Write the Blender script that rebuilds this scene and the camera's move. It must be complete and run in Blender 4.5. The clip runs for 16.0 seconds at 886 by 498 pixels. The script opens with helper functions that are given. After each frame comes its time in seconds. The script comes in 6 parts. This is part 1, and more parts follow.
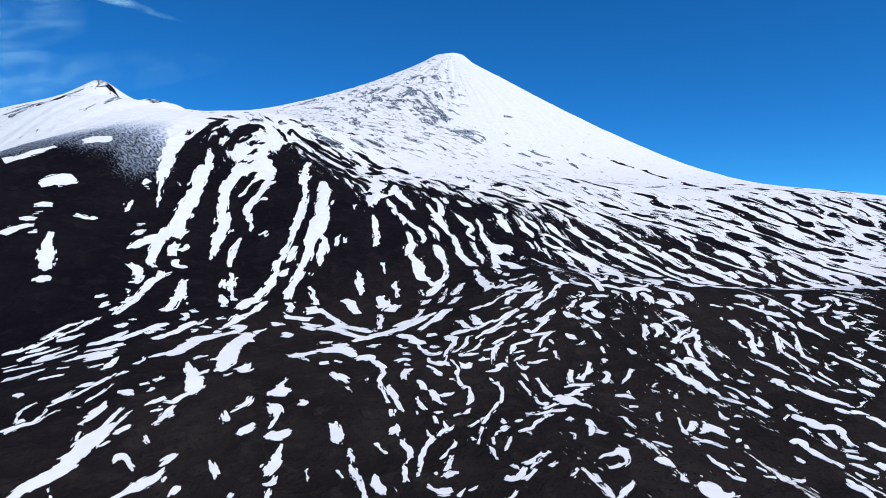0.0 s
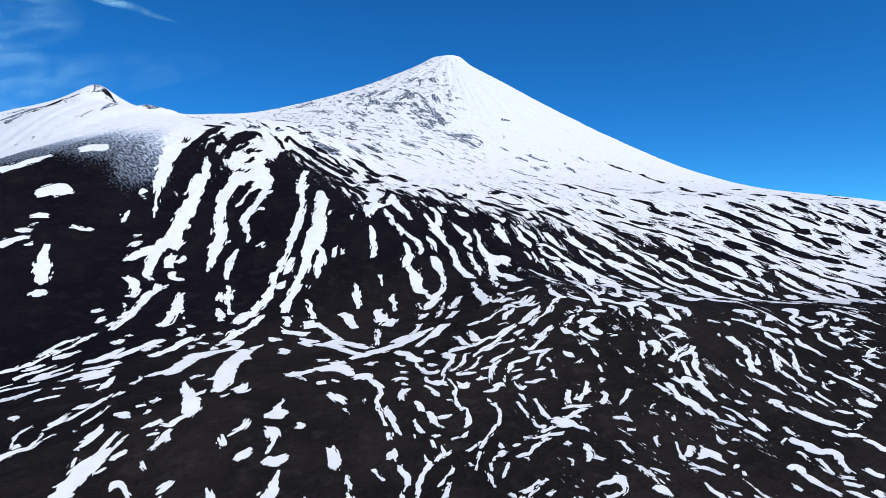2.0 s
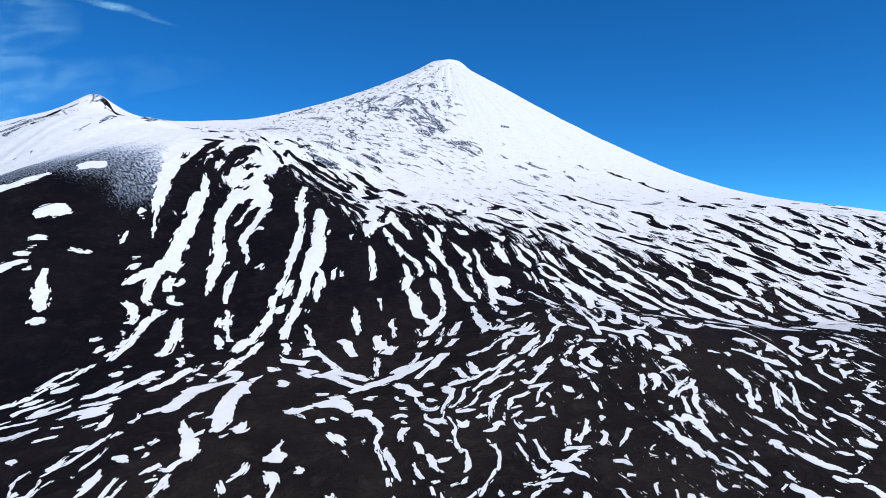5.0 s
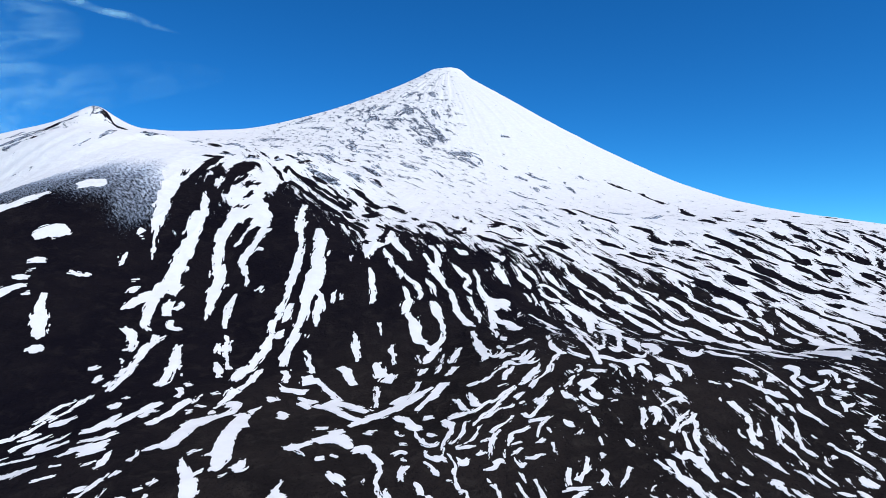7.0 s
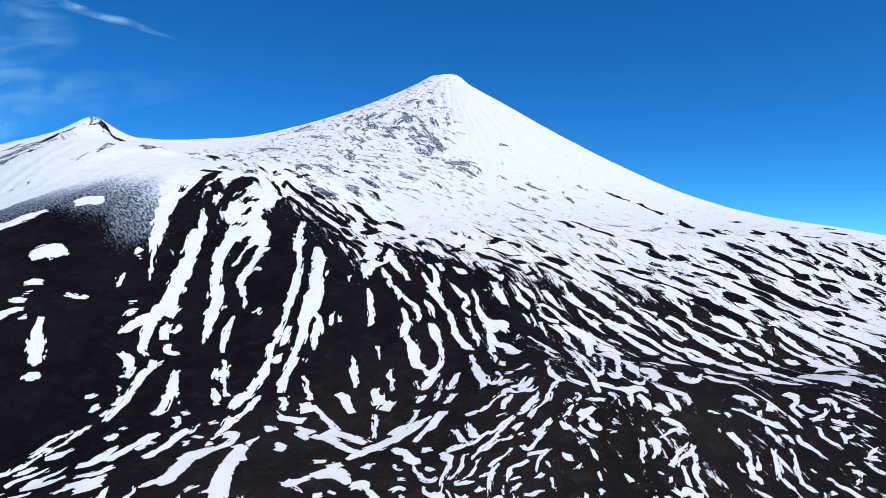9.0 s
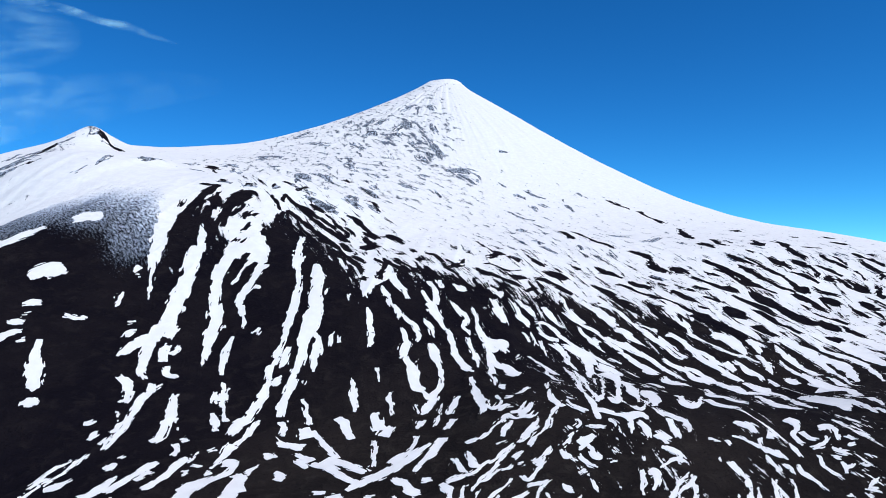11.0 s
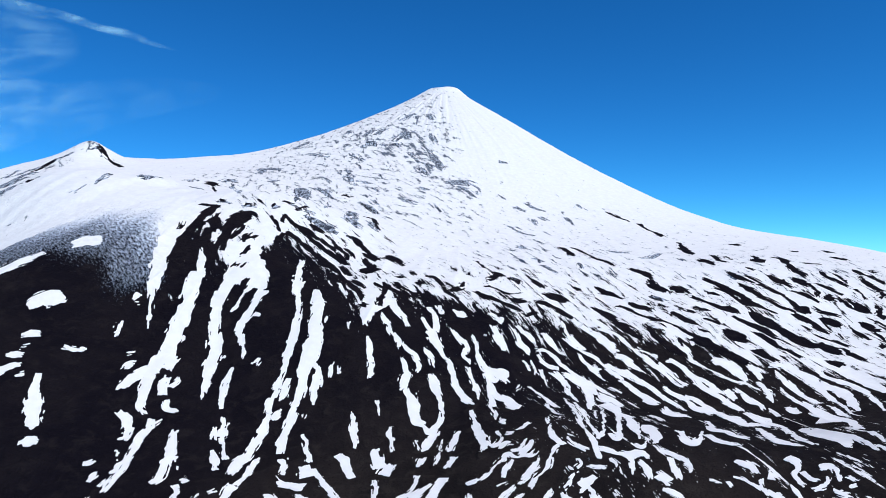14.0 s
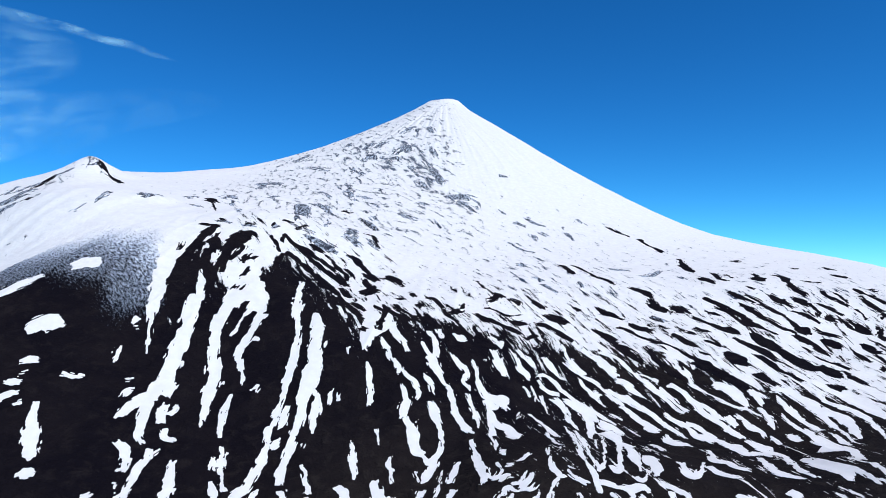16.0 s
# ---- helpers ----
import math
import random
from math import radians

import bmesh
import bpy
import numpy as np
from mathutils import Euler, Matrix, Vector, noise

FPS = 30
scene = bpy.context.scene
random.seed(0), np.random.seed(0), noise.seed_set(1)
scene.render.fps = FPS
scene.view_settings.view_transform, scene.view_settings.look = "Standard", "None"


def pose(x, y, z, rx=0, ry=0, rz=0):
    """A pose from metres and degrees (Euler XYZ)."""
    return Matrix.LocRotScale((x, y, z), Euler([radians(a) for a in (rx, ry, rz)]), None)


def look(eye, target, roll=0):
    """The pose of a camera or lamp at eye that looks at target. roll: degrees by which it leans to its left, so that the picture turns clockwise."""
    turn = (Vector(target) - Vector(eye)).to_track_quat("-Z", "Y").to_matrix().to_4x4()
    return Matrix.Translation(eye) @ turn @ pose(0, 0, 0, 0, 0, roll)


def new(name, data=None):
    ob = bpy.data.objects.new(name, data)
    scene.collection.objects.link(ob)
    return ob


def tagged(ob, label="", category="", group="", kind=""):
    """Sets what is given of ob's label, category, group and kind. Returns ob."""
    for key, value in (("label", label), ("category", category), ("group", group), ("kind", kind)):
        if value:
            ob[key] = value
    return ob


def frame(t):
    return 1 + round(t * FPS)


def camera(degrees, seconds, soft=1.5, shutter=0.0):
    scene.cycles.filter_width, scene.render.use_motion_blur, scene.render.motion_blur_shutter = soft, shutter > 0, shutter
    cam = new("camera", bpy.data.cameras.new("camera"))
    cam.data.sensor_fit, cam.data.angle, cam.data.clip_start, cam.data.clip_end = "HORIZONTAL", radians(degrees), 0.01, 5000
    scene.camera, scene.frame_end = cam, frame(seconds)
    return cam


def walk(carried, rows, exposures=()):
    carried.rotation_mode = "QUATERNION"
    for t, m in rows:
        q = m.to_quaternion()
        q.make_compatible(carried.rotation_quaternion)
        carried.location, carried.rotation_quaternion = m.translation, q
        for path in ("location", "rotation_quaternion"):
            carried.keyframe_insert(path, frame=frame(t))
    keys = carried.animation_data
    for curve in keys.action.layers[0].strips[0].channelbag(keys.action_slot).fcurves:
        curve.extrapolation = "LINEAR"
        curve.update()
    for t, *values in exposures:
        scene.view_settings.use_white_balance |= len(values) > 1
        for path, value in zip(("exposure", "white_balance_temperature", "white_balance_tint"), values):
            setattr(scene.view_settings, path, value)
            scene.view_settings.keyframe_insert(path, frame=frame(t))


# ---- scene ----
cam = camera(70, 16.0, soft=0.72)
PATH = (
    (0.0, (0.0, 0.0, 250.0), (-20.5, 3999.3, 319.9), -0.00),
    (0.5, (0.0, -0.0, 255.5), (-18.8, 3999.3, 325.2), 0.03),
    (1.0, (-0.2, 0.3, 261.0), (-14.1, 3999.7, 329.6), 0.02),
    (1.5, (-0.2, 0.5, 266.6), (-9.3, 3999.9, 333.8), 0.02),
    (2.0, (-0.2, 1.0, 272.2), (-4.2, 4000.5, 336.1), 0.00),
    (2.5, (0.1, 1.5, 278.0), (-1.7, 4001.0, 336.8), 0.03),
    (3.0, (-0.3, 1.6, 284.0), (0.6, 4001.2, 339.6), 0.04),
    (3.5, (-0.4, 2.0, 289.7), (1.8, 4001.6, 344.9), 0.02),
    (4.0, (-0.3, 2.3, 297.2), (0.4, 4002.0, 349.4), -0.01),
    (6.5, (-0.5, 4.8, 343.6), (-2.8, 4004.3, 406.6), 0.03),
    (7.0, (-0.7, 5.2, 352.5), (0.0, 4004.6, 420.8), 0.08),
    (7.5, (-0.5, 5.8, 361.9), (2.8, 4005.2, 432.1), 0.10),
    (8.0, (-0.6, 6.4, 371.4), (6.4, 4005.8, 443.2), 0.11),
    (8.5, (-0.3, 7.0, 380.4), (7.0, 4006.3, 454.9), 0.10),
    (9.0, (-0.4, 7.3, 390.0), (8.2, 4006.6, 465.6), 0.09),
    (11.5, (-0.8, 9.7, 436.4), (11.5, 4009.0, 508.7), 0.06),
    (12.0, (-1.2, 9.4, 446.1), (12.0, 4008.7, 518.7), 0.10),
    (12.5, (-1.6, 9.7, 455.5), (12.5, 4009.0, 527.1), 0.09),
    (13.0, (-2.0, 10.4, 464.3), (12.8, 4009.7, 535.6), 0.08),
    (13.5, (-2.0, 10.7, 473.0), (13.5, 4010.0, 545.3), 0.04),
    (14.0, (-1.9, 11.0, 482.1), (13.7, 4010.4, 553.1), 0.02),
    (14.5, (-2.6, 11.7, 491.3), (11.7, 4011.0, 564.9), 0.07),
    (15.0, (-2.6, 11.8, 500.3), (10.9, 4011.0, 575.4), 0.06),
    (15.5, (-2.9, 12.5, 508.7), (11.4, 4011.7, 588.7), 0.11),
    (16.0, (-2.8, 13.1, 518.0), (14.3, 4011.4, 630.9), 0.17),
)
walk(cam, [(t, look(eye, aim, roll)) for t, eye, aim, roll in PATH])

# ---- daylight: a clear high-mountain sky and one sun behind and to one side ----
SUN_TURN, SUN_HEIGHT = radians(138), radians(53)
world = bpy.data.worlds.new("sky")
scene.world = world
world.use_nodes = True
sky_nodes, sky_links = world.node_tree.nodes, world.node_tree.links
sky_nodes.clear()
sky_out = sky_nodes.new("ShaderNodeOutputWorld")
sky_back = sky_nodes.new("ShaderNodeBackground")
sky_tint = sky_nodes.new("ShaderNodeHueSaturation")
sky = sky_nodes.new("ShaderNodeTexSky")
sky.sky_type = "NISHITA"
sky.sun_disc = False
sky.sun_elevation, sky.sun_rotation = SUN_HEIGHT, SUN_TURN
sky.altitude, sky.air_density, sky.dust_density, sky.ozone_density = 1800, 0.7, 0.0, 4.0
sky_tint.inputs["Saturation"].default_value = 1.25
sky_back.inputs["Strength"].default_value = 0.118
sky_links.new(sky.outputs[0], sky_tint.inputs["Color"])
sky_filter = sky_nodes.new("ShaderNodeMix")
sky_filter.data_type, sky_filter.blend_type = "RGBA", "MULTIPLY"
sky_filter.inputs[0].default_value = 1.0
sky_filter.inputs[7].default_value = (0.40, 1.13, 1.36, 1)
sky_links.new(sky_tint.outputs[0], sky_filter.inputs[6])
sky_links.new(sky_filter.outputs[2], sky_back.inputs["Color"])
sky_links.new(sky_back.outputs[0], sky_out.inputs["Surface"])

sun_data = bpy.data.lights.new("sun", "SUN")
sun_data.energy, sun_data.angle, sun_data.color = 3.45, radians(0.5), (1.0, 0.968, 0.92)
sun = new("sun", sun_data)
sun_way = Vector((math.sin(SUN_TURN) * math.cos(SUN_HEIGHT), math.cos(SUN_TURN) * math.cos(SUN_HEIGHT), math.sin(SUN_HEIGHT)))
sun.matrix_world = look(sun_way * 900 + Vector((0, 0, 900)), (0, 0, 900))
scene.view_settings.exposure = 0.0

# ---- lie of the land: a snow volcano, a side peak, and low swells of lava in front ----
SUMMIT = (15.0, 4360.0)
SIDE_PEAK = (-1290.0, 2340.0)
LAVA_SWELLS = (
    (5, -36, 21, -40, 18, -21, -19, 4),
    (23, -52, -4, 21, -39, 11, -30, 11),
    (1, 45, 9, -71, 58, -25, 67, -45),
    (65, 46, -31, 40, -51, -22, -87, 31),
    (92, 40, 71, 48, -29, 14, -3, -47),
    (15, 87, 17, -2, 61, -42, -53, -19),
    (107, -5, 117, 3, -5, 8, -3, -24),
)
FLANK_SWELLS = (
    (452, 262, -18, -3, -54, 37),
    (266, -40, 67, -110, -57, -41),
    (61, 97, -15, 25, 18, -68),
    (-159, 15, 39, 47, -66, -118),
)

# rounded rises and dips: (x, y, radius, height)
LOW_RISES = (
    (412, 793, 110, -6),
    (193, 865, 110, -4),
    (21, 1011, 121, -8),
    (-216, 1013, 122, 4),
    (-530, 1076, 129, 3),
    (-642, 1123, 135, 4),
    (-13, 1148, 138, 3),
    (782, 1195, 143, 11),
    (-136, 1210, 145, 10),
    (-769, 1255, 151, -3),
)
FLANK_RISES = (
    (324, 1317, 158, 3),
    (122, 1331, 160, 36),
    (604, 1341, 161, 3),
    (-262, 1360, 163, -10),
    (-114, 1403, 168, 3),
    (551, 1414, 170, -8),
    (554, 1424, 171, -7),
    (-799, 1432, 172, 16),
    (-647, 1578, 189, -4),
    (641, 1613, 194, 46),
    (-487, 1650, 198, 8),
    (-508, 1651, 198, 6),
    (258, 1671, 201, -13),
    (1087, 1701, 204, -3),
    (994, 1810, 217, 13),
    (619, 1813, 218, -4),
    (-911, 1938, 233, -5),
    (993, 1961, 235, 32),
)
HIGH_RISES = (
    (-1300, 2395, 90, 13),
    (-1440, 2190, 130, -11),
    (882, 2286, 274, 6),
    (-1180, 2360, 85, -16),
    (-137, 2518, 302, 20),
    (-1560, 2640, 150, 22),
    (-737, 2699, 324, 19),
    (113, 2844, 330, 7),
    (-14, 3068, 330, -24),
    (-1165, 3150, 170, 10),
    (-407, 3251, 330, -6),
    (-251, 3315, 330, 6),
    (-15, 4290, 50, -9),
    (-150, 4330, 60, 9),
    (135, 4335, 70, 15),
)


def lattice(ix, iy, seed):
    """Pseudo-random values from 0 to 1 on whole numbers."""
    n = (ix.astype(np.int64) * 374761393 + iy.astype(np.int64) * 668265263 + seed * 974711) & 0x7FFFFFFF
    n = ((n ^ (n >> 13)) * 1274126177) & 0x7FFFFFFF
    return ((n ^ (n >> 16)) & 0xFFFF) / 65535.0


def value_noise(x, y, seed=0):
    x, y = np.asarray(x, float), np.asarray(y, float)
    ix, iy = np.floor(x), np.floor(y)
    u, v = x - ix, y - iy
    u, v = u * u * u * (u * (u * 6 - 15) + 10), v * v * v * (v * (v * 6 - 15) + 10)
    low = lattice(ix, iy, seed) * (1 - u) + lattice(ix + 1, iy, seed) * u
    high = lattice(ix, iy + 1, seed) * (1 - u) + lattice(ix + 1, iy + 1, seed) * u
    return low * (1 - v) + high * v


def fractal(x, y, seed=0, octaves=4):
    total, size = 0.0, 0.5
    for k in range(octaves):
        total = total + size * value_noise(x * 2**k + 17.3 * k, y * 2**k - 9.1 * k, seed + k)
        size *= 0.5
    return total


def ramp(x, a, b):
    t = np.clip((x - a) / (b - a), 0, 1)
    return t * t * (3 - 2 * t)


def mass(x, y):
    """The large forms."""
    r = np.sqrt((x - SUMMIT[0]) ** 2 + (y - SUMMIT[1]) ** 2 + 3600)
    z = -394.7 + -8.5 * x / 1000 + 32.0 * y / 1000
    z = z + 428.2 * np.exp(-r / 450) + -1557.0 * np.exp(-r / 1000) + 3068.7 * np.exp(-r / 2200)
    rim = np.hypot(x - SUMMIT[0], y - SUMMIT[1])
    z = z + 15 * np.exp(-(((rim - 90) / 50) ** 2)) - 20 * np.exp(-((rim / 72) ** 2))
    r = np.sqrt((x - SIDE_PEAK[0]) ** 2 + (y - SIDE_PEAK[1]) ** 2 + 1600)
    z = z + 552.6 * np.exp(-r / 180) + -844.4 * np.exp(-r / 450)
    for j, row in enumerate(LAVA_SWELLS):
        for i, h in enumerate(row):
            z = z + h * np.exp(-(((x + 1050 - 300 * i) / 300) ** 2) - ((y - 500 - 225 * j) / 225) ** 2)
    for j, row in enumerate(FLANK_SWELLS):
        for i, h in enumerate(row):
            z = z + h * np.exp(-(((x + 1500 - 600 * i) / 600) ** 2) - ((y - 2200 - 600 * j) / 600) ** 2)
    for cx, cy, radius, h in LOW_RISES + FLANK_RISES + HIGH_RISES:
        z = z + h * np.exp(-((x - cx) ** 2 + (y - cy) ** 2) / radius**2)
    return z


def flow(x, y):
    """Metres across and along the way that lava and snow run down the volcano."""
    dx, dy = x - SUMMIT[0], y - SUMMIT[1]
    return np.arctan2(dx, -dy) * 2500, np.sqrt(dx * dx + dy * dy)


def relief(x, y):
    """Levees, gullies and rubble on the large forms."""
    across, along = flow(x, y)
    wander = 60 * fractal(x / 260, y / 260, 3, 2)
    levee = 1 - np.abs(2 * fractal((across + wander) / 75, along / 420, 11, 3) - 1) * 2
    rib = 1 - np.abs(2 * fractal((across + wander) / 130, along / 900, 23, 3) - 1) * 2
    low = 1 - ramp(y, 1700, 2300)
    cone = ramp(y, 2700, 3500)
    face = ramp(y, 980, 1120) * (1 - ramp(y, 1500, 1700)) * (1 - ramp(x, -80, 150))
    z = 5.0 * (levee - 0.5) * low + 7.0 * (rib - 0.5) * face + 4.5 * (rib - 0.5) * cone * ramp(np.hypot(x - SUMMIT[0], y - SUMMIT[1]), 100, 500)
    z = z + 5.0 * (fractal(x / 90, y / 90, 31, 4) - 0.5) + 1.6 * (fractal(x / 14, y / 14, 41, 2) - 0.375)
    return z


def height(x, y):
    x, y = np.asarray(x, float), np.asarray(y, float)
    knoll = 15 * np.exp(-(((x + 868) / 52) ** 4) - ((y - 1935) / 55) ** 4)
    return mass(x, y) + relief(x, y) + knoll


# ---- materials ----
class Tree:
    """A node material, with short ways to add nodes."""

    def __init__(self, name):
        self.material = bpy.data.materials.new(name)
        self.material.use_nodes = True
        self.nodes, self.links = self.material.node_tree.nodes, self.material.node_tree.links
        self.nodes.clear()

    def node(self, kind, operation="", vector_type="", interpolation_type="", data_type="", attribute_name="", use_clamp=False):
        n = self.nodes.new("ShaderNode" + kind)
        if operation:
            n.operation, n.use_clamp = operation, use_clamp
        if vector_type:
            n.vector_type = vector_type
        if interpolation_type:
            n.interpolation_type = interpolation_type
        if data_type:
            n.data_type = data_type
        if attribute_name:
            n.attribute_name = attribute_name
        return n

    def join(self, source, target):
        self.links.new(source, target)

    def feed(self, socket, value):
        if isinstance(value, bpy.types.NodeSocket):
            self.links.new(value, socket)
        else:
            socket.default_value = value

    def math(self, operation, a, b=0.0, c=0.0, clamp=False):
        n = self.node("Math", operation=operation, use_clamp=clamp)
        for socket, value in zip(n.inputs, (a, b, c)):
            self.feed(socket, value)
        return n.outputs[0]

    def noise(self, vector, scale, detail=3.0, rough=0.5, warp=0.0):
        n = self.node("TexNoise")
        self.feed(n.inputs["Vector"], vector)
        for key, value in (("Scale", scale), ("Detail", detail), ("Roughness", rough), ("Distortion", warp)):
            n.inputs[key].default_value = value
        return n.outputs["Fac"]

    def scaled(self, vector, by):
        n = self.node("Mapping", vector_type="POINT")
        self.feed(n.inputs["Vector"], vector)
        n.inputs["Scale"].default_value = by
        return n.outputs[0]

    def band(self, value, low, high, to_low=0.0, to_high=1.0):
        n = self.node("MapRange", interpolation_type="SMOOTHSTEP")
        for socket, v in zip(n.inputs[:5], (value, low, high, to_low, to_high)):
            self.feed(socket, v)
        return n.outputs[0]

    def mix(self, factor, a, b):
        n = self.node("Mix", data_type="RGBA")
        self.feed(n.inputs[0], factor)
        self.feed(n.inputs[6], a)
        self.feed(n.inputs[7], b)
        return n.outputs[2]

    def bump(self, height, strength, distance):
        n = self.node("Bump")
        n.inputs["Strength"].default_value, n.inputs["Distance"].default_value = strength, distance
        self.join(height, n.inputs["Height"])
        return n.outputs[0]

    def surface(self, color, rough, normal=None, specular=0.3):
        n, out = self.node("BsdfPrincipled"), self.node("OutputMaterial")
        self.feed(n.inputs["Base Color"], color)
        self.feed(n.inputs["Roughness"], rough)
        self.feed(n.inputs["Specular IOR Level"], specular)
        if normal is not None:
            self.join(normal, n.inputs["Normal"])
        self.join(n.outputs[0], out.inputs[0])
        return self.material


def rock_color(t, place):
    """Dark cinder and lava rubble, browner in places."""
    broad, middle, fine = t.noise(place, 0.007, 5, 0.6, 0.6), t.noise(place, 0.045, 6, 0.65, 0.4), t.noise(place, 0.3, 4, 0.7)
    near = t.node("Attribute", attribute_name="rusty").outputs["Fac"]
    # dark tone is lifted and blued: painted haze over the far rock
    dark = t.mix(t.band(broad, 0.40, 0.62), (0.0076, 0.0064, 0.0098, 1), (0.0118, 0.0096, 0.0122, 1))
    light = t.mix(t.band(broad, 0.36, 0.64), (0.0150, 0.0124, 0.0122, 1), (0.0255, 0.0203, 0.0186, 1))
    color = t.mix(near, dark, light)
    color = t.mix(t.band(middle, 0.48, 0.70, 0.0, 0.8), color, t.mix(near, (0.0185, 0.0152, 0.0165, 1), (0.036, 0.030, 0.026, 1)))
    color = t.mix(t.band(fine, 0.44, 0.30, 0.0, 0.8), color, (0.0045, 0.0040, 0.0052, 1))
    color = t.mix(t.band(fine, 0.60, 0.72, 0.0, 0.5), color, (0.030, 0.026, 0.027, 1))
    return color, middle, fine


def snow_color(t, place):
    grain = t.noise(place, 0.05, 4, 0.6)
    return t.mix(t.band(grain, 0.35, 0.7), (0.82, 0.80, 0.77, 1), (0.87, 0.855, 0.825, 1))


def ground_material():
    """Bare lava below, broken snow in streaks down the slope, and the white cone above."""
    t = Tree("lava_and_snow")
    place = t.node("NewGeometry").outputs["Position"]
    run = t.node("Attribute", attribute_name="run").outputs["Vector"]
    cover = t.node("Attribute", attribute_name="cover").outputs["Fac"]
    dust = t.node("Attribute", attribute_name="dust").outputs["Fac"]
    streaks = t.noise(t.scaled(run, (1 / 30, 1 / 140, 1)), 1.0, 6, 0.64, 0.35)
    flecks = t.noise(t.scaled(run, (1 / 12, 1 / 60, 1)), 1.0, 5, 0.68, 0.3)
    crumbs = t.noise(place, 0.11, 4, 0.65)
    speckle = t.noise(t.scaled(run, (1 / 5, 1 / 9, 1)), 1.0, 5, 0.8)
    upper = t.node("Attribute", attribute_name="upper").outputs["Fac"]
    share = t.math("MULTIPLY_ADD", upper, -0.36, 0.66)
    blend = t.math("ADD", t.math("MULTIPLY", streaks, share), t.math("MULTIPLY", flecks, t.math("SUBTRACT", 1.0, share)))
    hairs = t.noise(t.scaled(run, (1 / 6, 1 / 60, 1)), 1.0, 3, 0.6, 0.2)
    blend = t.math("ADD", blend, t.math("MULTIPLY_ADD", crumbs, 0.16, -0.08))
    blend = t.math("ADD", blend, t.math("MULTIPLY_ADD", hairs, 0.15, -0.075))
    need = t.math("MULTIPLY_ADD", cover, -0.20, 0.60)
    laid = t.band(t.math("SUBTRACT", blend, need), t.math("MULTIPLY_ADD", upper, -0.016, -0.002), t.math("MULTIPLY_ADD", upper, 0.008, 0.003))
    specks = t.noise(t.scaled(run, (1 / 4.5, 1 / 12, 1)), 1.0, 2, 0.5, 0.3)
    few = t.band(streaks, 0.42, 0.62, 0.76, 0.655)
    speck = t.math("MULTIPLY", t.band(t.math("SUBTRACT", specks, few), 0.0, 0.01), t.band(cover, -0.25, -0.02))
    laid = t.math("MAXIMUM", laid, speck)
    dusted = t.band(t.math("SUBTRACT", speckle, t.math("MULTIPLY_ADD", dust, -0.36, 0.72)), -0.09, 0.12)
    snow = t.math("MAXIMUM", laid, t.math("MULTIPLY", dusted, t.band(dust, 0.0, 0.05)))
    crags = t.math("ADD", t.math("MULTIPLY", t.noise(t.scaled(run, (1 / 22, 1 / 62, 1)), 1.0, 6, 0.7, 0.15), 0.8), t.math("MULTIPLY", crumbs, 0.2))
    bare = t.node("Attribute", attribute_name="crag").outputs["Fac"]
    crag = t.band(t.math("SUBTRACT", crags, t.math("MULTIPLY_ADD", bare, -0.17, 0.66)), -0.01, 0.05)
    snow = t.math("SUBTRACT", snow, t.math("MULTIPLY", t.math("MULTIPLY", crag, 0.9), t.band(bare, 0.0, 0.1)), clamp=True)
    rock, middle, fine = rock_color(t, place)
    # rime-dusted crag; the blue of its shadows is painted into the colour
    rimed = t.mix(t.band(crumbs, 0.35, 0.65), (0.028, 0.044, 0.075, 1), (0.12, 0.17, 0.25, 1))
    rock = t.mix(t.band(bare, 0.05, 0.25, 0.0, 0.8), rock, rimed)
    thin = t.math("MULTIPLY", t.math("SUBTRACT", 1.0, laid), t.math("MULTIPLY", t.band(dust, 0.0, 0.05), t.band(dust, 1.25, 0.75, 0.0, 0.85)))
    color = t.mix(snow, rock, t.mix(thin, snow_color(t, place), (0.60, 0.67, 0.78, 1)))
    rough = t.math("MULTIPLY_ADD", snow, -0.25, 0.9)
    relief_height = t.math("ADD", t.math("MULTIPLY", middle, 3.5), t.math("MULTIPLY", fine, 0.9))
    soft = t.math("MULTIPLY_ADD", snow, -0.75, 1.0)
    normal = t.bump(t.math("MULTIPLY", relief_height, soft), 0.9, 3.5)
    return t.surface(color, rough, normal, t.math("MULTIPLY_ADD", snow, 0.15, 0.02))


def snow_material():
    t = Tree("old_snow")
    place = t.node("NewGeometry").outputs["Position"]
    normal = t.bump(t.noise(place, 0.08, 4), 0.4, 1.5)
    return t.surface(snow_color(t, place), 0.65, normal, 0.2)


def rock_material():
    t = Tree("lava_rock")
    place = t.node("NewGeometry").outputs["Position"]
    color, middle, fine = rock_color(t, place)
    return t.surface(color, 0.9, t.bump(t.math("ADD", t.math("MULTIPLY", middle, 3.5), fine), 0.9, 3.5), 0.02)


def rimed_material():
    """Dark crag with white rime caught in its cracks."""
    t = Tree("rimed_rock")
    place = t.node("NewGeometry").outputs["Position"]
    color, middle, fine = rock_color(t, place)
    cracks = t.noise(t.scaled(place, (1 / 7, 1 / 26, 1 / 12)), 1.0, 5, 0.7, 0.4)
    color = t.mix(t.band(cracks, 0.44, 0.60, 0.0, 0.9), t.mix(0.4, color, (0.07, 0.09, 0.125, 1)), (0.62, 0.68, 0.76, 1))
    return t.surface(color, 0.85, t.bump(t.math("ADD", t.math("MULTIPLY", middle, 3.5), fine), 0.9, 3.5), 0.05)


GROUND, SNOW, ROCK, RIMED = ground_material(), snow_material(), rock_material(), rimed_material()


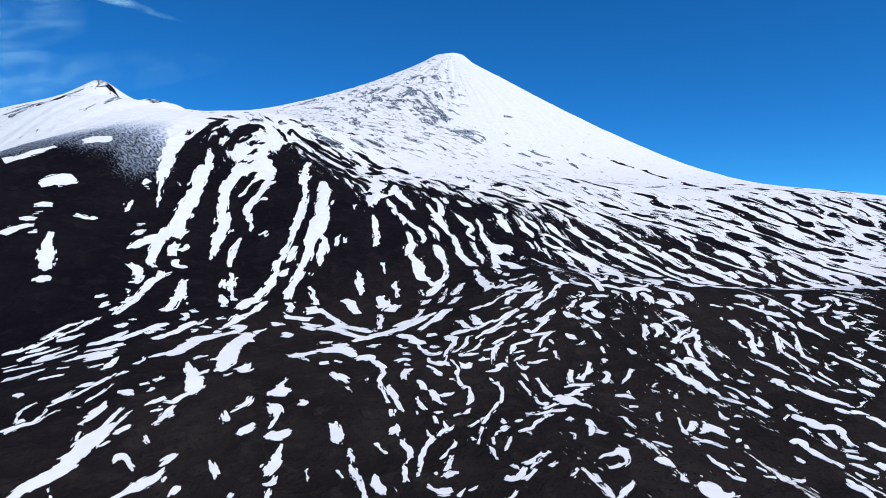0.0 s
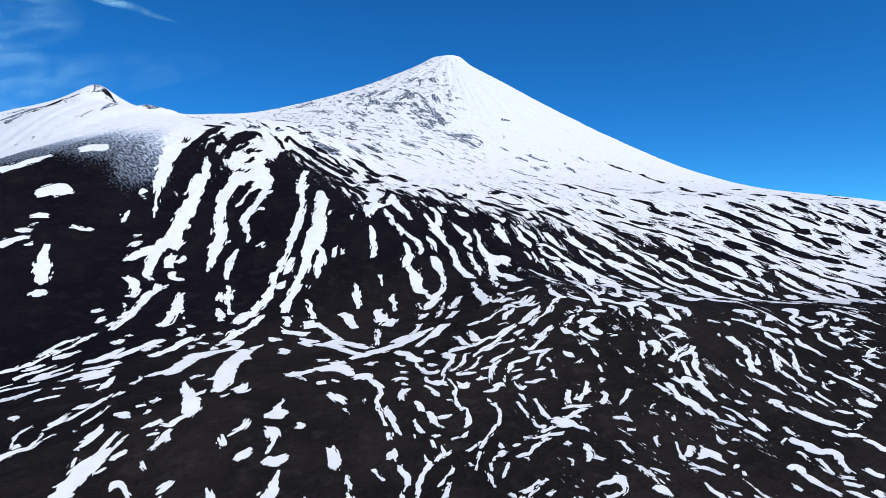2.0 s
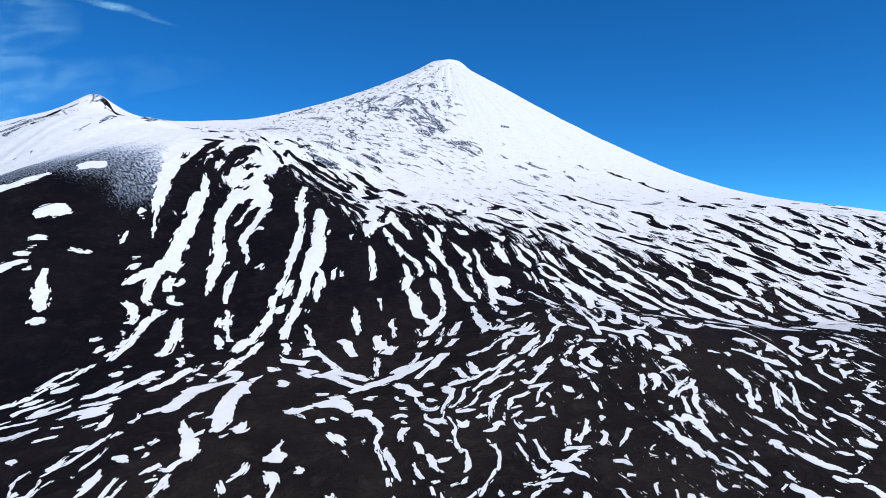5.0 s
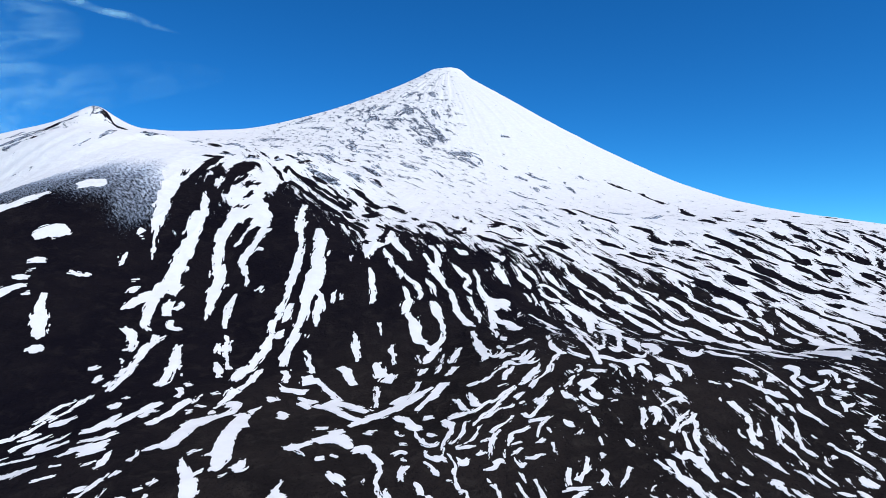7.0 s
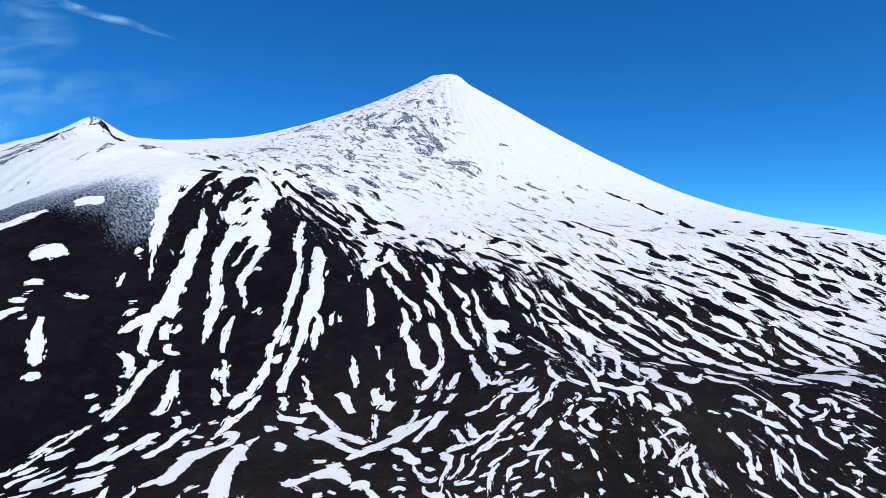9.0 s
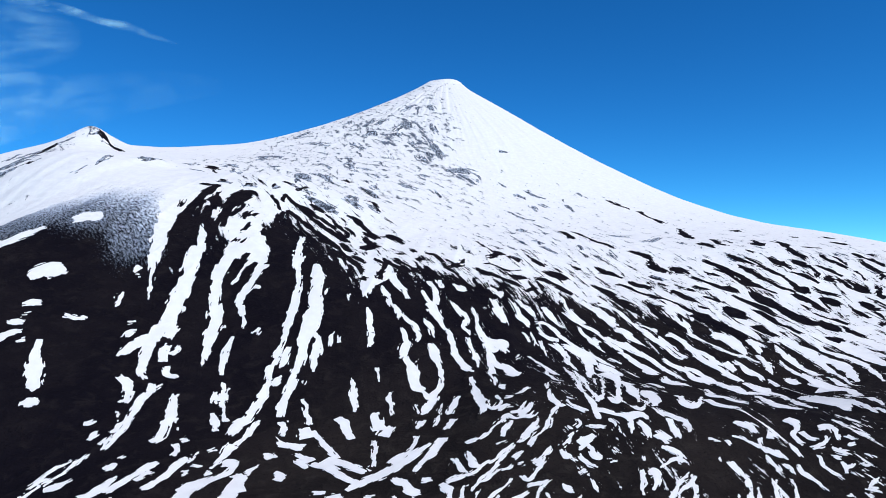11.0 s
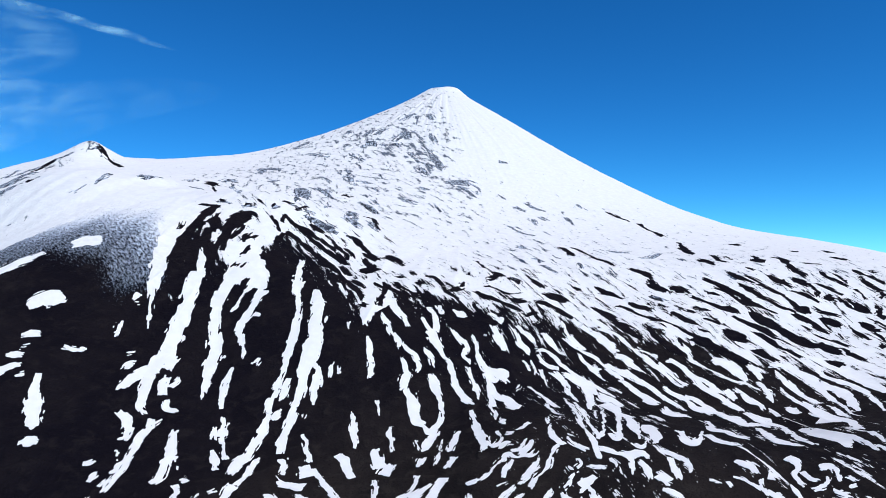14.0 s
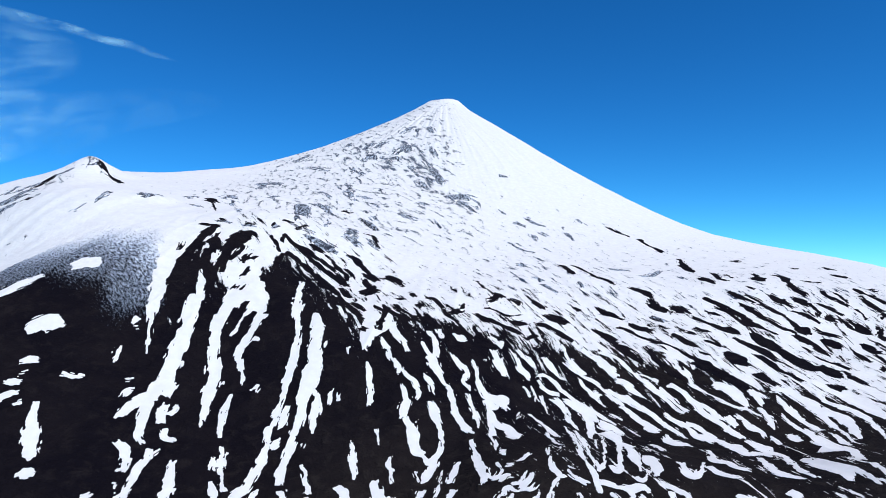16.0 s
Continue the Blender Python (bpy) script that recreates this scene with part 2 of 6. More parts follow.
# ---- ground: one sheet from behind the viewer to past the volcano ----
def steps(*spans):
    """Grid lines: (from, to, spacing at the start, spacing at the end) for each span."""
    lines = []
    for a, b, first, last in spans:
        at = a
        while at < b:
            lines.append(at)
            at += first + (last - first) * (at - a) / (b - a)
    return np.array(lines + [spans[-1][1]])


def hill(x, y, cx, cy, rx, ry):
    return np.exp(-(((x - cx) / rx) ** 2) - ((y - cy) / ry) ** 2)


def near_line(x, y, x1, y1, x2, y2, wide):
    """1 on the line from one place to another, falling to 0 beside it."""
    dx, dy = x2 - x1, y2 - y1
    t = np.clip(((x - x1) * dx + (y - y1) * dy) / (dx * dx + dy * dy), 0, 1)
    return np.exp(-((np.hypot(x - x1 - t * dx, y - y1 - t * dy) / wide) ** 2))


def snow_line(x):
    """Where the closed snow begins on the shoulder under the side peak."""
    bends = (-1300, 1150, -1030, 1330, -975, 1403, -965, 1473, -942, 1542, -905, 1599, -884, 1680, -878, 1800, -852, 1925, -776, 1774, -686, 1555, -644, 1441, -617, 1440, -585, 1500, -507, 1418, -438, 1441, -407, 1566, -386, 1596, -330, 1535, -229, 1415, -153, 1303, -100, 1371, -15, 1396, 82, 1355, 160, 1380)
    return np.interp(x, bends[::2], bends[1::2])


def snow_cover(x, y):
    """How much of the ground lies under snow: none far under 0, all of it well over 1."""
    brink = (-200, 1360, 71, 1366, 145, 1381, 210, 1404, 343, 1440, 476, 1420, 566, 1454, 655, 1375, 733, 1380, 884, 1387, 921, 1321, 1100, 1290)
    above = y - np.interp(x, brink[::2], brink[1::2])
    flank = np.interp(above, (-900, -430, -120, -30, 10, 60, 300, 560, 800, 1200), (0.0, 0.02, 0.06, 0.10, 0.55, 0.74, 0.82, 0.88, 0.98, 1.25))
    flank = flank - 0.06 * ramp(x, 700, 1100) * ramp(above, 350, 600) * (1 - ramp(above, 900, 1300))
    brow = np.interp(y - snow_line(x), (-400, -120, -30, 0, 40, 120, 300, 700, 1000), (-0.5, -0.25, -0.05, 0.25, 0.72, 0.84, 0.92, 1.05, 1.25))
    west = np.interp(y - snow_line(x), (-400, -60, 0, 50), (-0.6, -0.5, 0.35, 1.25))
    side = ramp(x, -660, -560)
    shoulder = west * (1 - side) + brow * side
    side = ramp(x - 0.06 * (y - 1500), -40, 260)
    cover = shoulder * (1 - side) + flank * side
    cover = cover
    return cover


def crags(x, y):
    """Where outcrops stick out of the high snow."""
    west = 0.62 * ramp(y, 1850, 2300) * (1 - ramp(y, 4150, 4300)) * (1 - ramp(x + 0.02 * (y - 1900), 0, 260)) * ramp(x, -1150, -750)
    east = 0.35 * ramp(y, 1700, 2000) * (1 - ramp(y, 2600, 3300)) * ramp(x, 0, 200)
    ribs = 0.25 * near_line(x, y, -190, 3500, -111, 3191, 55) + 0.25 * near_line(x, y, -111, 3191, -36, 2884, 45) + 0.25 * hill(x, y, -270, 3200, 70, 160)
    ribs = ribs + 0.5 * hill(x, y, 100, 2780, 65, 50) + 0.30 * hill(x, y, 70, 3420, 70, 150) + 0.3 * hill(x, y, -430, 3400, 90, 150)
    ridge = near_line(x, y, -1290, 1800, -1255, 1905, 48) + near_line(x, y, -1255, 1905, -1316, 2122, 52) + 0.9 * near_line(x, y, -1316, 2122, -1321, 2245, 50)
    ridge = ridge + near_line(x, y, -1321, 2245, -1280, 2320, 40) + near_line(x, y, -1280, 2320, -1198, 2298, 32) + near_line(x, y, -1198, 2298, -1134, 2224, 26)
    ridge = 0.6 * np.minimum(ridge, 1.0) + 0.8 * near_line(x, y, -912, 1890, -823, 1930, 14) + 0.75 * near_line(x, y, -1137, 1651, -1068, 1677, 10)
    return np.clip(west + east + ribs + ridge, 0, 1.5)


def frost(x, y):
    """Fresh dusting on the cinders just under the closed snow."""
    low = np.interp(x, (-1030, -918, -870, -847, -784, -729, -686, -641, -612), (1290, 1322, 1347, 1388, 1366, 1377, 1318, 1298, 1323))
    rim = np.interp(y, (1344, 1441, 1555, 1774, 1928), (-610, -644, -686, -776, -852))
    hump = (0.66 * ramp(y, low - 70, low + 40) + 0.70 * ramp(y, low + 40, low + 400)) * ramp(x, -1080, -980) * (1 - ramp(x - rim, 15, 45))
    gullies = 0.08 * ramp(y - snow_line(x), -120, -10) * ramp(x, -650, -620) * (1 - ramp(x, -380, -330))
    return np.maximum(hump, gullies)


def build_ground():
    xs = steps((-7000, -1500, 400, 20), (-1500, -700, 14, 5), (-700, 700, 4.2, 4.2), (700, 1500, 5, 14), (1500, 7000, 20, 400))
    ys = steps((-5000, 300, 400, 20), (300, 480, 14, 4), (480, 1750, 3.6, 5), (1750, 3000, 5, 9), (3000, 4500, 9, 10), (4500, 8000, 20, 400))
    x, y = [g.ravel() for g in np.meshgrid(xs, ys)]
    z = height(x, y)
    nx, ny = len(xs), len(ys)
    k = (np.arange(ny - 1)[:, None] * nx + np.arange(nx - 1)).ravel()
    quads = np.stack([k, k + 1, k + nx + 1, k + nx], 1)
    mesh = bpy.data.meshes.new("ground")
    mesh.vertices.add(len(x))
    mesh.vertices.foreach_set("co", np.stack([x, y, z], 1).astype(np.float32).ravel())
    mesh.loops.add(quads.size)
    mesh.loops.foreach_set("vertex_index", quads.ravel().astype(np.int32))
    mesh.polygons.add(len(quads))
    mesh.polygons.foreach_set("loop_start", (np.arange(len(quads)) * 4).astype(np.int32))
    mesh.update(calc_edges=True)
    mesh.polygons.foreach_set("use_smooth", np.ones(len(quads), bool))
    bend = 70 * fractal(x / 300, y / 300, 57, 3)
    lean = 0.36 * (1 - ramp(x, -600, 500)) * np.clip(y - 1400, -500, 800)
    across = x + bend + lean + (y - 1400) * 0.24 * (1 - ramp(x, 500, 1300)) - 0.9 * np.minimum(y - 950, 0) * (1 - ramp(x, -300, -50))
    run = np.stack([across, y, np.zeros_like(x)], 1)
    mesh.attributes.new("run", "FLOAT_VECTOR", "POINT").data.foreach_set("vector", run.astype(np.float32).ravel())
    mesh.attributes.new("cover", "FLOAT", "POINT").data.foreach_set("value", snow_cover(x, y).astype(np.float32))
    dust = frost(x, y)
    mesh.attributes.new("upper", "FLOAT", "POINT").data.foreach_set("value", np.maximum(ramp(y, 1750, 2500), 0.5 * ramp(y, 1200, 1400)).astype(np.float32))
    mesh.attributes.new("dust", "FLOAT", "POINT").data.foreach_set("value", np.clip(dust, 0, 1.3).astype(np.float32))
    mesh.attributes.new("crag", "FLOAT", "POINT").data.foreach_set("value", crags(x, y).astype(np.float32))
    rusty = (1 - ramp(y + 0.10 * x, 800, 1250)) * ramp(x + 0.3 * (700 - y), -520, -150)
    rusty = np.maximum(rusty, 0.65 * ramp(x, 100, 500))
    mesh.attributes.new("rusty", "FLOAT", "POINT").data.foreach_set("value", rusty.astype(np.float32))
    mesh.materials.append(GROUND)
    ground = tagged(new("ground", mesh), "black lava slopes rising to a snow-covered volcanic cone", "mountain", "", "structure")
    return ground


build_ground()


# ---- old snow lying in gullies and hollows: each a draped sheet with a ragged, melting edge ----
def centre_line(nodes, pace):
    """Even steps along a smooth line through nodes of (x, y, width)."""
    p = np.array(nodes, float)
    p = np.vstack([2 * p[0] - p[1], p, 2 * p[-1] - p[-2]])
    out = []
    for a, b, c, d in zip(p[:-3], p[1:-2], p[2:-1], p[3:]):
        n = max(2, int(np.hypot(*(c - b)[:2]) / pace))
        for t in np.arange(n) / n:
            out.append(0.5 * (2 * b + (c - a) * t + (2 * a - 5 * b + 4 * c - d) * t**2 + (3 * b - a - 3 * c + d) * t**3))
    out.append(p[-2])
    return np.array(out)


tongue_count = 0
flecks = {False: ([], [], []), True: ([], [], []), "rimed": ([], [], [])}


def drape(x, y, lift):
    return np.stack([x, y, height(x, y) + lift], -1)


def banked(x, y, quads, rim, lift):
    """The sheet over the given quads, with a short bank down to the ground all round."""
    used, flat = np.unique(quads, return_inverse=True)
    place = np.zeros(len(x), int)
    place[used] = np.arange(len(used))
    top = drape(x[used], y[used], lift)
    low = top.copy()
    low[:, 2] -= 1.6
    edge = np.unique(rim)
    under = np.zeros(len(x), int)
    under[edge] = len(top) + np.arange(len(edge))
    walls = np.stack([place[rim[:, 0]], under[rim[:, 0]], under[rim[:, 1]], place[rim[:, 1]]], 1)
    faces = np.concatenate([flat.reshape(-1, 4), walls])
    return np.concatenate([top, low[place[edge]]]), faces, np.r_[np.ones(len(quads), bool), np.zeros(len(walls), bool)]


def sheet_along(nodes, rock=False):
    """A sheet of snow, or a rib of rock, along nodes of (x, y, width), draped on the ground and ragged at its rim.
    Tiny ones are gathered for one loose scatter."""
    global tongue_count
    tongue_count += 1
    seed = 100 + 7 * tongue_count
    grain = float(np.mean([n[1] for n in nodes])) / 1100
    pace = 0.95 * grain
    line = centre_line(nodes, pace)
    way = np.gradient(line[:, :2], axis=0)
    way /= np.linalg.norm(way, axis=1)[:, None] + 1e-9
    first, last = line[0].copy(), line[-1].copy()
    extra = 4
    before = [np.r_[first[:2] - way[0] * pace * k, first[2]] for k in range(extra, 0, -1)]
    after = [np.r_[last[:2] + way[-1] * pace * k, last[2]] for k in range(1, extra + 1)]
    line = np.vstack([before, line, after])
    way = np.vstack([np.repeat(way[:1], extra, 0), way, np.repeat(way[-1:], extra, 0)])
    side = np.stack([-way[:, 1], way[:, 0]], 1)
    far = np.r_[0, np.cumsum(np.hypot(*np.diff(line[:, :2], axis=0).T))]
    half = np.maximum(line[:, 2], 1.4) / 2
    wide, length = float(np.mean(half)), float(far[-1] - 2 * extra * pace)
    sway = (fractal(far / (16 * grain), far * 0, seed + 3, 4) - 0.47) * np.minimum(0.7 * half, 5 * grain)
    line[:, :2] += side * sway[:, None] * 0.35
    widest = float(half.max()) * 1.2 + 3.5 * grain
    offset = np.linspace(-widest, widest, 2 * max(2, int(round(widest / pace))) + 1)[None]
    inside = half[:, None] - np.abs(offset)
    ends = (np.minimum(far, far[-1] - far) - extra * pace)[:, None] + 0.35 * half[:, None]
    inside = np.minimum(inside, ends * np.clip(half / grain / 9, 0.5, 1.7)[:, None]) / grain
    u, v = offset / grain + 0 * inside, far[:, None] / grain + 0 * inside
    broken = 24.0 if rock == "rimed" else 13.0
    inside = inside + broken * (fractal(u / 3.2, v / 20, seed, 3) - 0.44) + 6.5 * (fractal(u / 1.7, v / 8, seed + 31, 2) - 0.375)
    inside = inside + np.minimum(10.0, 0.9 * half / grain)[:, None] * (fractal(u / 9, v / 17, seed + 61, 2) - 0.375)
    x = line[:, :1] + side[:, :1] * offset
    y = line[:, 1:2] + side[:, 1:] * offset
    rows, cols = x.shape
    k = (np.arange(rows - 1)[:, None] * cols + np.arange(cols - 1)).ravel()
    quads = np.stack([k, k + 1, k + cols + 1, k + cols], 1)
    quads = quads[inside.ravel()[quads].mean(1) > 0]
    if len(quads) < 2:
        return
    used, flat = np.unique(quads, return_inverse=True)
    quads = flat.reshape(-1, 4)
    x, y = x.ravel()[used], y.ravel()[used]
    edges = np.concatenate([quads[:, (0, 1)], quads[:, (1, 2)], quads[:, (2, 3)], quads[:, (3, 0)]])
    key = np.sort(edges, 1) @ np.array([len(x), 1])
    _, where, times = np.unique(key, return_index=True, return_counts=True)
    rim = edges[where[times == 1]]
    for _ in range(1):
        near = np.zeros((len(x), 3))
        for p, q in ((0, 1), (1, 0)):
            np.add.at(near, rim[:, p], np.stack([x[rim[:, q]], y[rim[:, q]], np.ones(len(rim))], 1))
        on = near[:, 2] > 0
        x[on] += 0.5 * (near[on, 0] / near[on, 2] - x[on])
        y[on] += 0.5 * (near[on, 1] / near[on, 2] - y[on])
    piece = np.arange(len(x))
    while True:
        least = piece[quads].min(1)
        before = piece.copy()
        for corner in range(4):
            np.minimum.at(piece, quads[:, corner], least)
        if (piece == before).all():
            break
    sizes = np.bincount(piece[quads[:, 0]], minlength=len(x))
    main = int(sizes.argmax())
    small = length * 2 * wide / grain**2 < 420
    for chosen, loose in (((piece != main), True), ((piece == main), small)):
        pick = chosen[quads[:, 0]]
        if not pick.any():
            continue
        points, faces, bent = banked(x, y, quads[pick], rim[chosen[rim[:, 0]]], 0.50 if rock else 0.38)
        if loose:
            start = sum(len(f) for f in flecks[rock][0])
            for store, part in zip(flecks[rock], (points, faces + start, bent)):
                store.append(part)
    if small:
        return
    if rock == "rimed":
        snow_sheet("lava_crag", points, faces, bent, "frosted grey lava crag sticking out of deep snow", "crag", "frosted crags in the high snow", "", RIMED)
        return
    if rock:
        snow_sheet("lava_outcrop", points, faces, bent, "dark lava outcrop showing through white snow", "rock", "lava outcrops in the snow", "", ROCK)
        return
    if length > 6 * 2 * wide:
        label = "long narrow tongue of white snow in a dark lava gully" if length > 90 else "thin streak of white snow between dark lava ridges"
    elif length > 60:
        label = "broad ragged tongue of white snow on black lava slope"
    else:
        label = "small ragged patch of white snow on dark cinders"
    snow_sheet("snow_patch", points, faces, bent, label, "snow patch", "snow patches on the lava", "")


def snow_sheet(name, points, faces, bent, label, category, group, kind, material=SNOW):
    mesh = bpy.data.meshes.new(name)
    mesh.from_pydata(points.tolist(), [], faces.tolist())
    mesh.polygons.foreach_set("use_smooth", bent)
    loops = np.empty(len(mesh.loops), np.int32)
    mesh.loops.foreach_get("edge_index", loops)
    sharp = np.zeros(len(mesh.edges), bool)
    sharp[loops.reshape(-1, 4)[~bent].ravel()] = True
    mesh.attributes.new("sharp_edge", "BOOLEAN", "EDGE").data.foreach_set("value", sharp)
    mesh.materials.append(material)
    tagged(new(name, mesh), label, category, group, kind)


def snow_streak(*nodes):
    """Snow left in a narrow furrow, with its shape kept."""
    sheet_along(nodes)


def lava_streak(*nodes):
    """Bare lava on a windswept rib between snowy furrows."""
    sheet_along(nodes, True)


def rimed_streak(*nodes):
    """A crag of the high slopes, dusted with rime."""
    sheet_along(nodes, "rimed")


def finish_flecks():
    snow, rock, rimed = [[np.concatenate(part) for part in flecks[kind]] for kind in (False, True, "rimed")]
    snow_sheet("snow_flecks", *snow, "scattered flecks of white snow on dark lava rubble", "snow", "", "stuff")
    snow_sheet("lava_flecks", *rock, "small dark lava ribs scattered through white snow", "rock", "", "stuff", ROCK)
    snow_sheet("rimed_flecks", *rimed, "small frosted crags scattered over the white cone", "rock", "", "stuff", RIMED)


snow_streak((-740, 1137, 9), (-731, 1142, 22), (-719, 1147, 13))
snow_streak((-726, 1111, 6), (-722, 1112, 9), (-718, 1115, 6))
snow_streak((-738, 1090, 4), (-725, 1089, 18), (-712, 1090, 16))
snow_streak((-772, 1204, 5), (-771, 1228, 45), (-757, 1240, 52), (-740, 1241, 28), (-731, 1241, 8))
snow_streak((-658, 1122, 7), (-642, 1124, 14), (-629, 1130, 8))
snow_streak((-803, 1401, 10), (-799, 1422, 45), (-789, 1437, 67), (-778, 1456, 19))
snow_streak((-910, 1301, 33), (-886, 1327, 28), (-855, 1370, 10))
snow_streak((-726, 1033, 25), (-721, 1048, 21), (-712, 1058, 17), (-700, 1064, 8))
snow_streak((-690, 1037, 10), (-681, 1043, 7))
snow_streak((-656, 1049, 8), (-652, 1035, 12), (-642, 1011, 20), (-628, 991, 24), (-617, 970, 22), (-606, 955, 17), (-601, 944, 6))
snow_streak((-602, 922, 5), (-597, 924, 15), (-589, 924, 17), (-581, 924, 8))
snow_streak((-498, 901, 8), (-493, 903, 19), (-491, 906, 8))
snow_streak((-474, 868, 4), (-473, 877, 12), (-471, 885, 4))
snow_streak((-455, 861, 3), (-452, 871, 4))
snow_streak((-472, 802, 3), (-468, 817, 8), (-459, 838, 5))
snow_streak((-494, 781, 6), (-487, 801, 6), (-475, 824, 2))
snow_streak((-482, 784, 6), (-473, 799, 5), (-466, 807, 4))
snow_streak((-212, 825, 8), (-204, 819, 9), (-195, 806, 4))
snow_streak((-233, 912, 6), (-216, 902, 16), (-195, 898, 20))
snow_streak((-199, 881, 9), (-175, 858, 16))
snow_streak((-194, 859, 9), (-175, 840, 11))
snow_streak((-29, 948, 12), (-34, 928, 8))
snow_streak((18, 937, 10), (9, 915, 12))
snow_streak((-3, 957, 6), (-9, 928, 4))
snow_streak((291, 861, 9), (299, 849, 11))
snow_streak((-516, 738, 8), (-505, 745, 9), (-503, 750, 4))
snow_streak((-501, 748, 5), (-493, 761, 7), (-486, 779, 4))
snow_streak((-492, 744, 4), (-484, 753, 9), (-479, 758, 4))
snow_streak((-490, 727, 6), (-483, 736, 7), (-471, 744, 6), (-461, 752, 5))
snow_streak((-495, 708, 5), (-487, 714, 3))
snow_streak((-487, 700, 4), (-466, 705, 6), (-454, 708, 6))
snow_streak((-468, 719, 6), (-461, 725, 21), (-454, 728, 17))
snow_streak((-452, 722, 9), (-439, 723, 11), (-429, 730, 5))
snow_streak((-456, 735, 6), (-444, 742, 7), (-439, 752, 5))
snow_streak((-475, 775, 9), (-464, 780, 15), (-455, 790, 5))
snow_streak((-495, 774, 3), (-487, 792, 6))
snow_streak((-419, 695, 5), (-407, 707, 8))
snow_streak((-413, 710, 6), (-400, 711, 17), (-387, 710, 20), (-383, 720, 12), (-379, 726, 4))
snow_streak((-397, 695, 8), (-386, 702, 13), (-375, 707, 5))
snow_streak((-424, 752, 9), (-412, 756, 14), (-406, 776, 14), (-398, 790, 6))
snow_streak((-413, 728, 7), (-393, 732, 10), (-382, 746, 5))
snow_streak((-364, 670, 4), (-363, 683, 10), (-364, 696, 7), (-366, 703, 2))
snow_streak((-381, 676, 4), (-370, 685, 6))
snow_streak((-415, 647, 4), (-403, 654, 5), (-394, 661, 2))
snow_streak((-412, 673, 5), (-405, 675, 3))
snow_streak((-469, 671, 13), (-449, 672, 16), (-431, 677, 5))
snow_streak((-365, 628, 4), (-360, 633, 10), (-356, 638, 5))
snow_streak((-351, 633, 4), (-348, 647, 7), (-345, 660, 3))
snow_streak((-349, 636, 3), (-358, 608, 3), (-365, 589, 4), (-367, 584, 3))
snow_streak((-369, 592, 3), (-365, 603, 6), (-365, 617, 2))
snow_streak((-333, 632, 3), (-334, 614, 5), (-337, 600, 4), (-340, 584, 3))
snow_streak((-340, 655, 5), (-337, 663, 6))
snow_streak((-409, 602, 2), (-412, 608, 7), (-408, 608, 4))
snow_streak((-377, 554, 2), (-385, 573, 6), (-386, 583, 7), (-382, 593, 2))
snow_streak((-375, 550, 3), (-372, 556, 5))
snow_streak((-373, 534, 8), (-368, 547, 7), (-360, 554, 4), (-364, 578, 2))
snow_streak((-360, 554, 3), (-353, 576, 2))
snow_streak((-318, 551, 3), (-316, 568, 9), (-316, 580, 9), (-318, 593, 2))
snow_streak((-316, 612, 6), (-310, 613, 12), (-301, 607, 3))
snow_streak((-336, 685, 6), (-333, 694, 4), (-337, 708, 2))
snow_streak((-303, 630, 3), (-299, 633, 4))
snow_streak((-288, 615, 4), (-287, 621, 6))
snow_streak((-294, 640, 5), (-290, 646, 6))
snow_streak((-331, 708, 6), (-318, 717, 12), (-309, 720, 21), (-307, 736, 18), (-304, 763, 17), (-296, 785, 19), (-283, 803, 10))
snow_streak((-252, 815, 14), (-251, 786, 17), (-250, 756, 18), (-247, 729, 21), (-244, 706, 24), (-239, 688, 19), (-238, 673, 13), (-243, 667, 4))
snow_streak((-258, 688, 4), (-249, 704, 11))
snow_streak((-277, 698, 9), (-267, 704, 4))
snow_streak((-223, 674, 5), (-215, 674, 14), (-215, 688, 6))
snow_streak((-229, 657, 4), (-224, 659, 5))
snow_streak((-281, 685, 5), (-270, 668, 10), (-260, 650, 14), (-252, 637, 19), (-249, 626, 16), (-246, 615, 6))
snow_streak((-257, 653, 8), (-250, 667, 3))
snow_streak((-249, 617, 7), (-255, 607, 6), (-258, 599, 6), (-265, 598, 3))
snow_streak((-279, 590, 3), (-275, 597, 8), (-269, 604, 5))
snow_streak((-269, 580, 3), (-264, 586, 4))
snow_streak((-258, 560, 2), (-256, 573, 7), (-255, 584, 8), (-254, 591, 3))
snow_streak((-255, 562, 2), (-248, 575, 3))
snow_streak((-207, 586, 2), (-202, 581, 5), (-199, 572, 8), (-197, 565, 3))
snow_streak((-198, 585, 3), (-192, 592, 6), (-189, 602, 9), (-188, 611, 4))
snow_streak((-177, 545, 6), (-174, 553, 11), (-170, 561, 5))
snow_streak((-163, 650, 4), (-166, 635, 8), (-166, 621, 8))
snow_streak((-173, 619, 7), (-162, 622, 19), (-152, 624, 5))
snow_streak((-166, 598, 3), (-160, 590, 13), (-155, 580, 9), (-154, 571, 5), (-153, 562, 4), (-154, 555, 2))
snow_streak((-153, 541, 9), (-145, 548, 8), (-138, 554, 2))
snow_streak((-180, 718, 4), (-170, 718, 16), (-157, 725, 9), (-148, 732, 5))
snow_streak((-165, 713, 5), (-152, 699, 3))
snow_streak((-210, 812, 14), (-200, 811, 17))
snow_streak((-138, 601, 7), (-135, 601, 11), (-133, 602, 6))
snow_streak((-44, 567, 2), (-44, 553, 6), (-45, 546, 3))
snow_streak((-305, 439, 8), (-304, 454, 12), (-301, 464, 12), (-296, 475, 15), (-293, 485, 16), (-293, 499, 13), (-294, 513, 17), (-296, 528, 20), (-294, 537, 14), (-290, 554, 6))
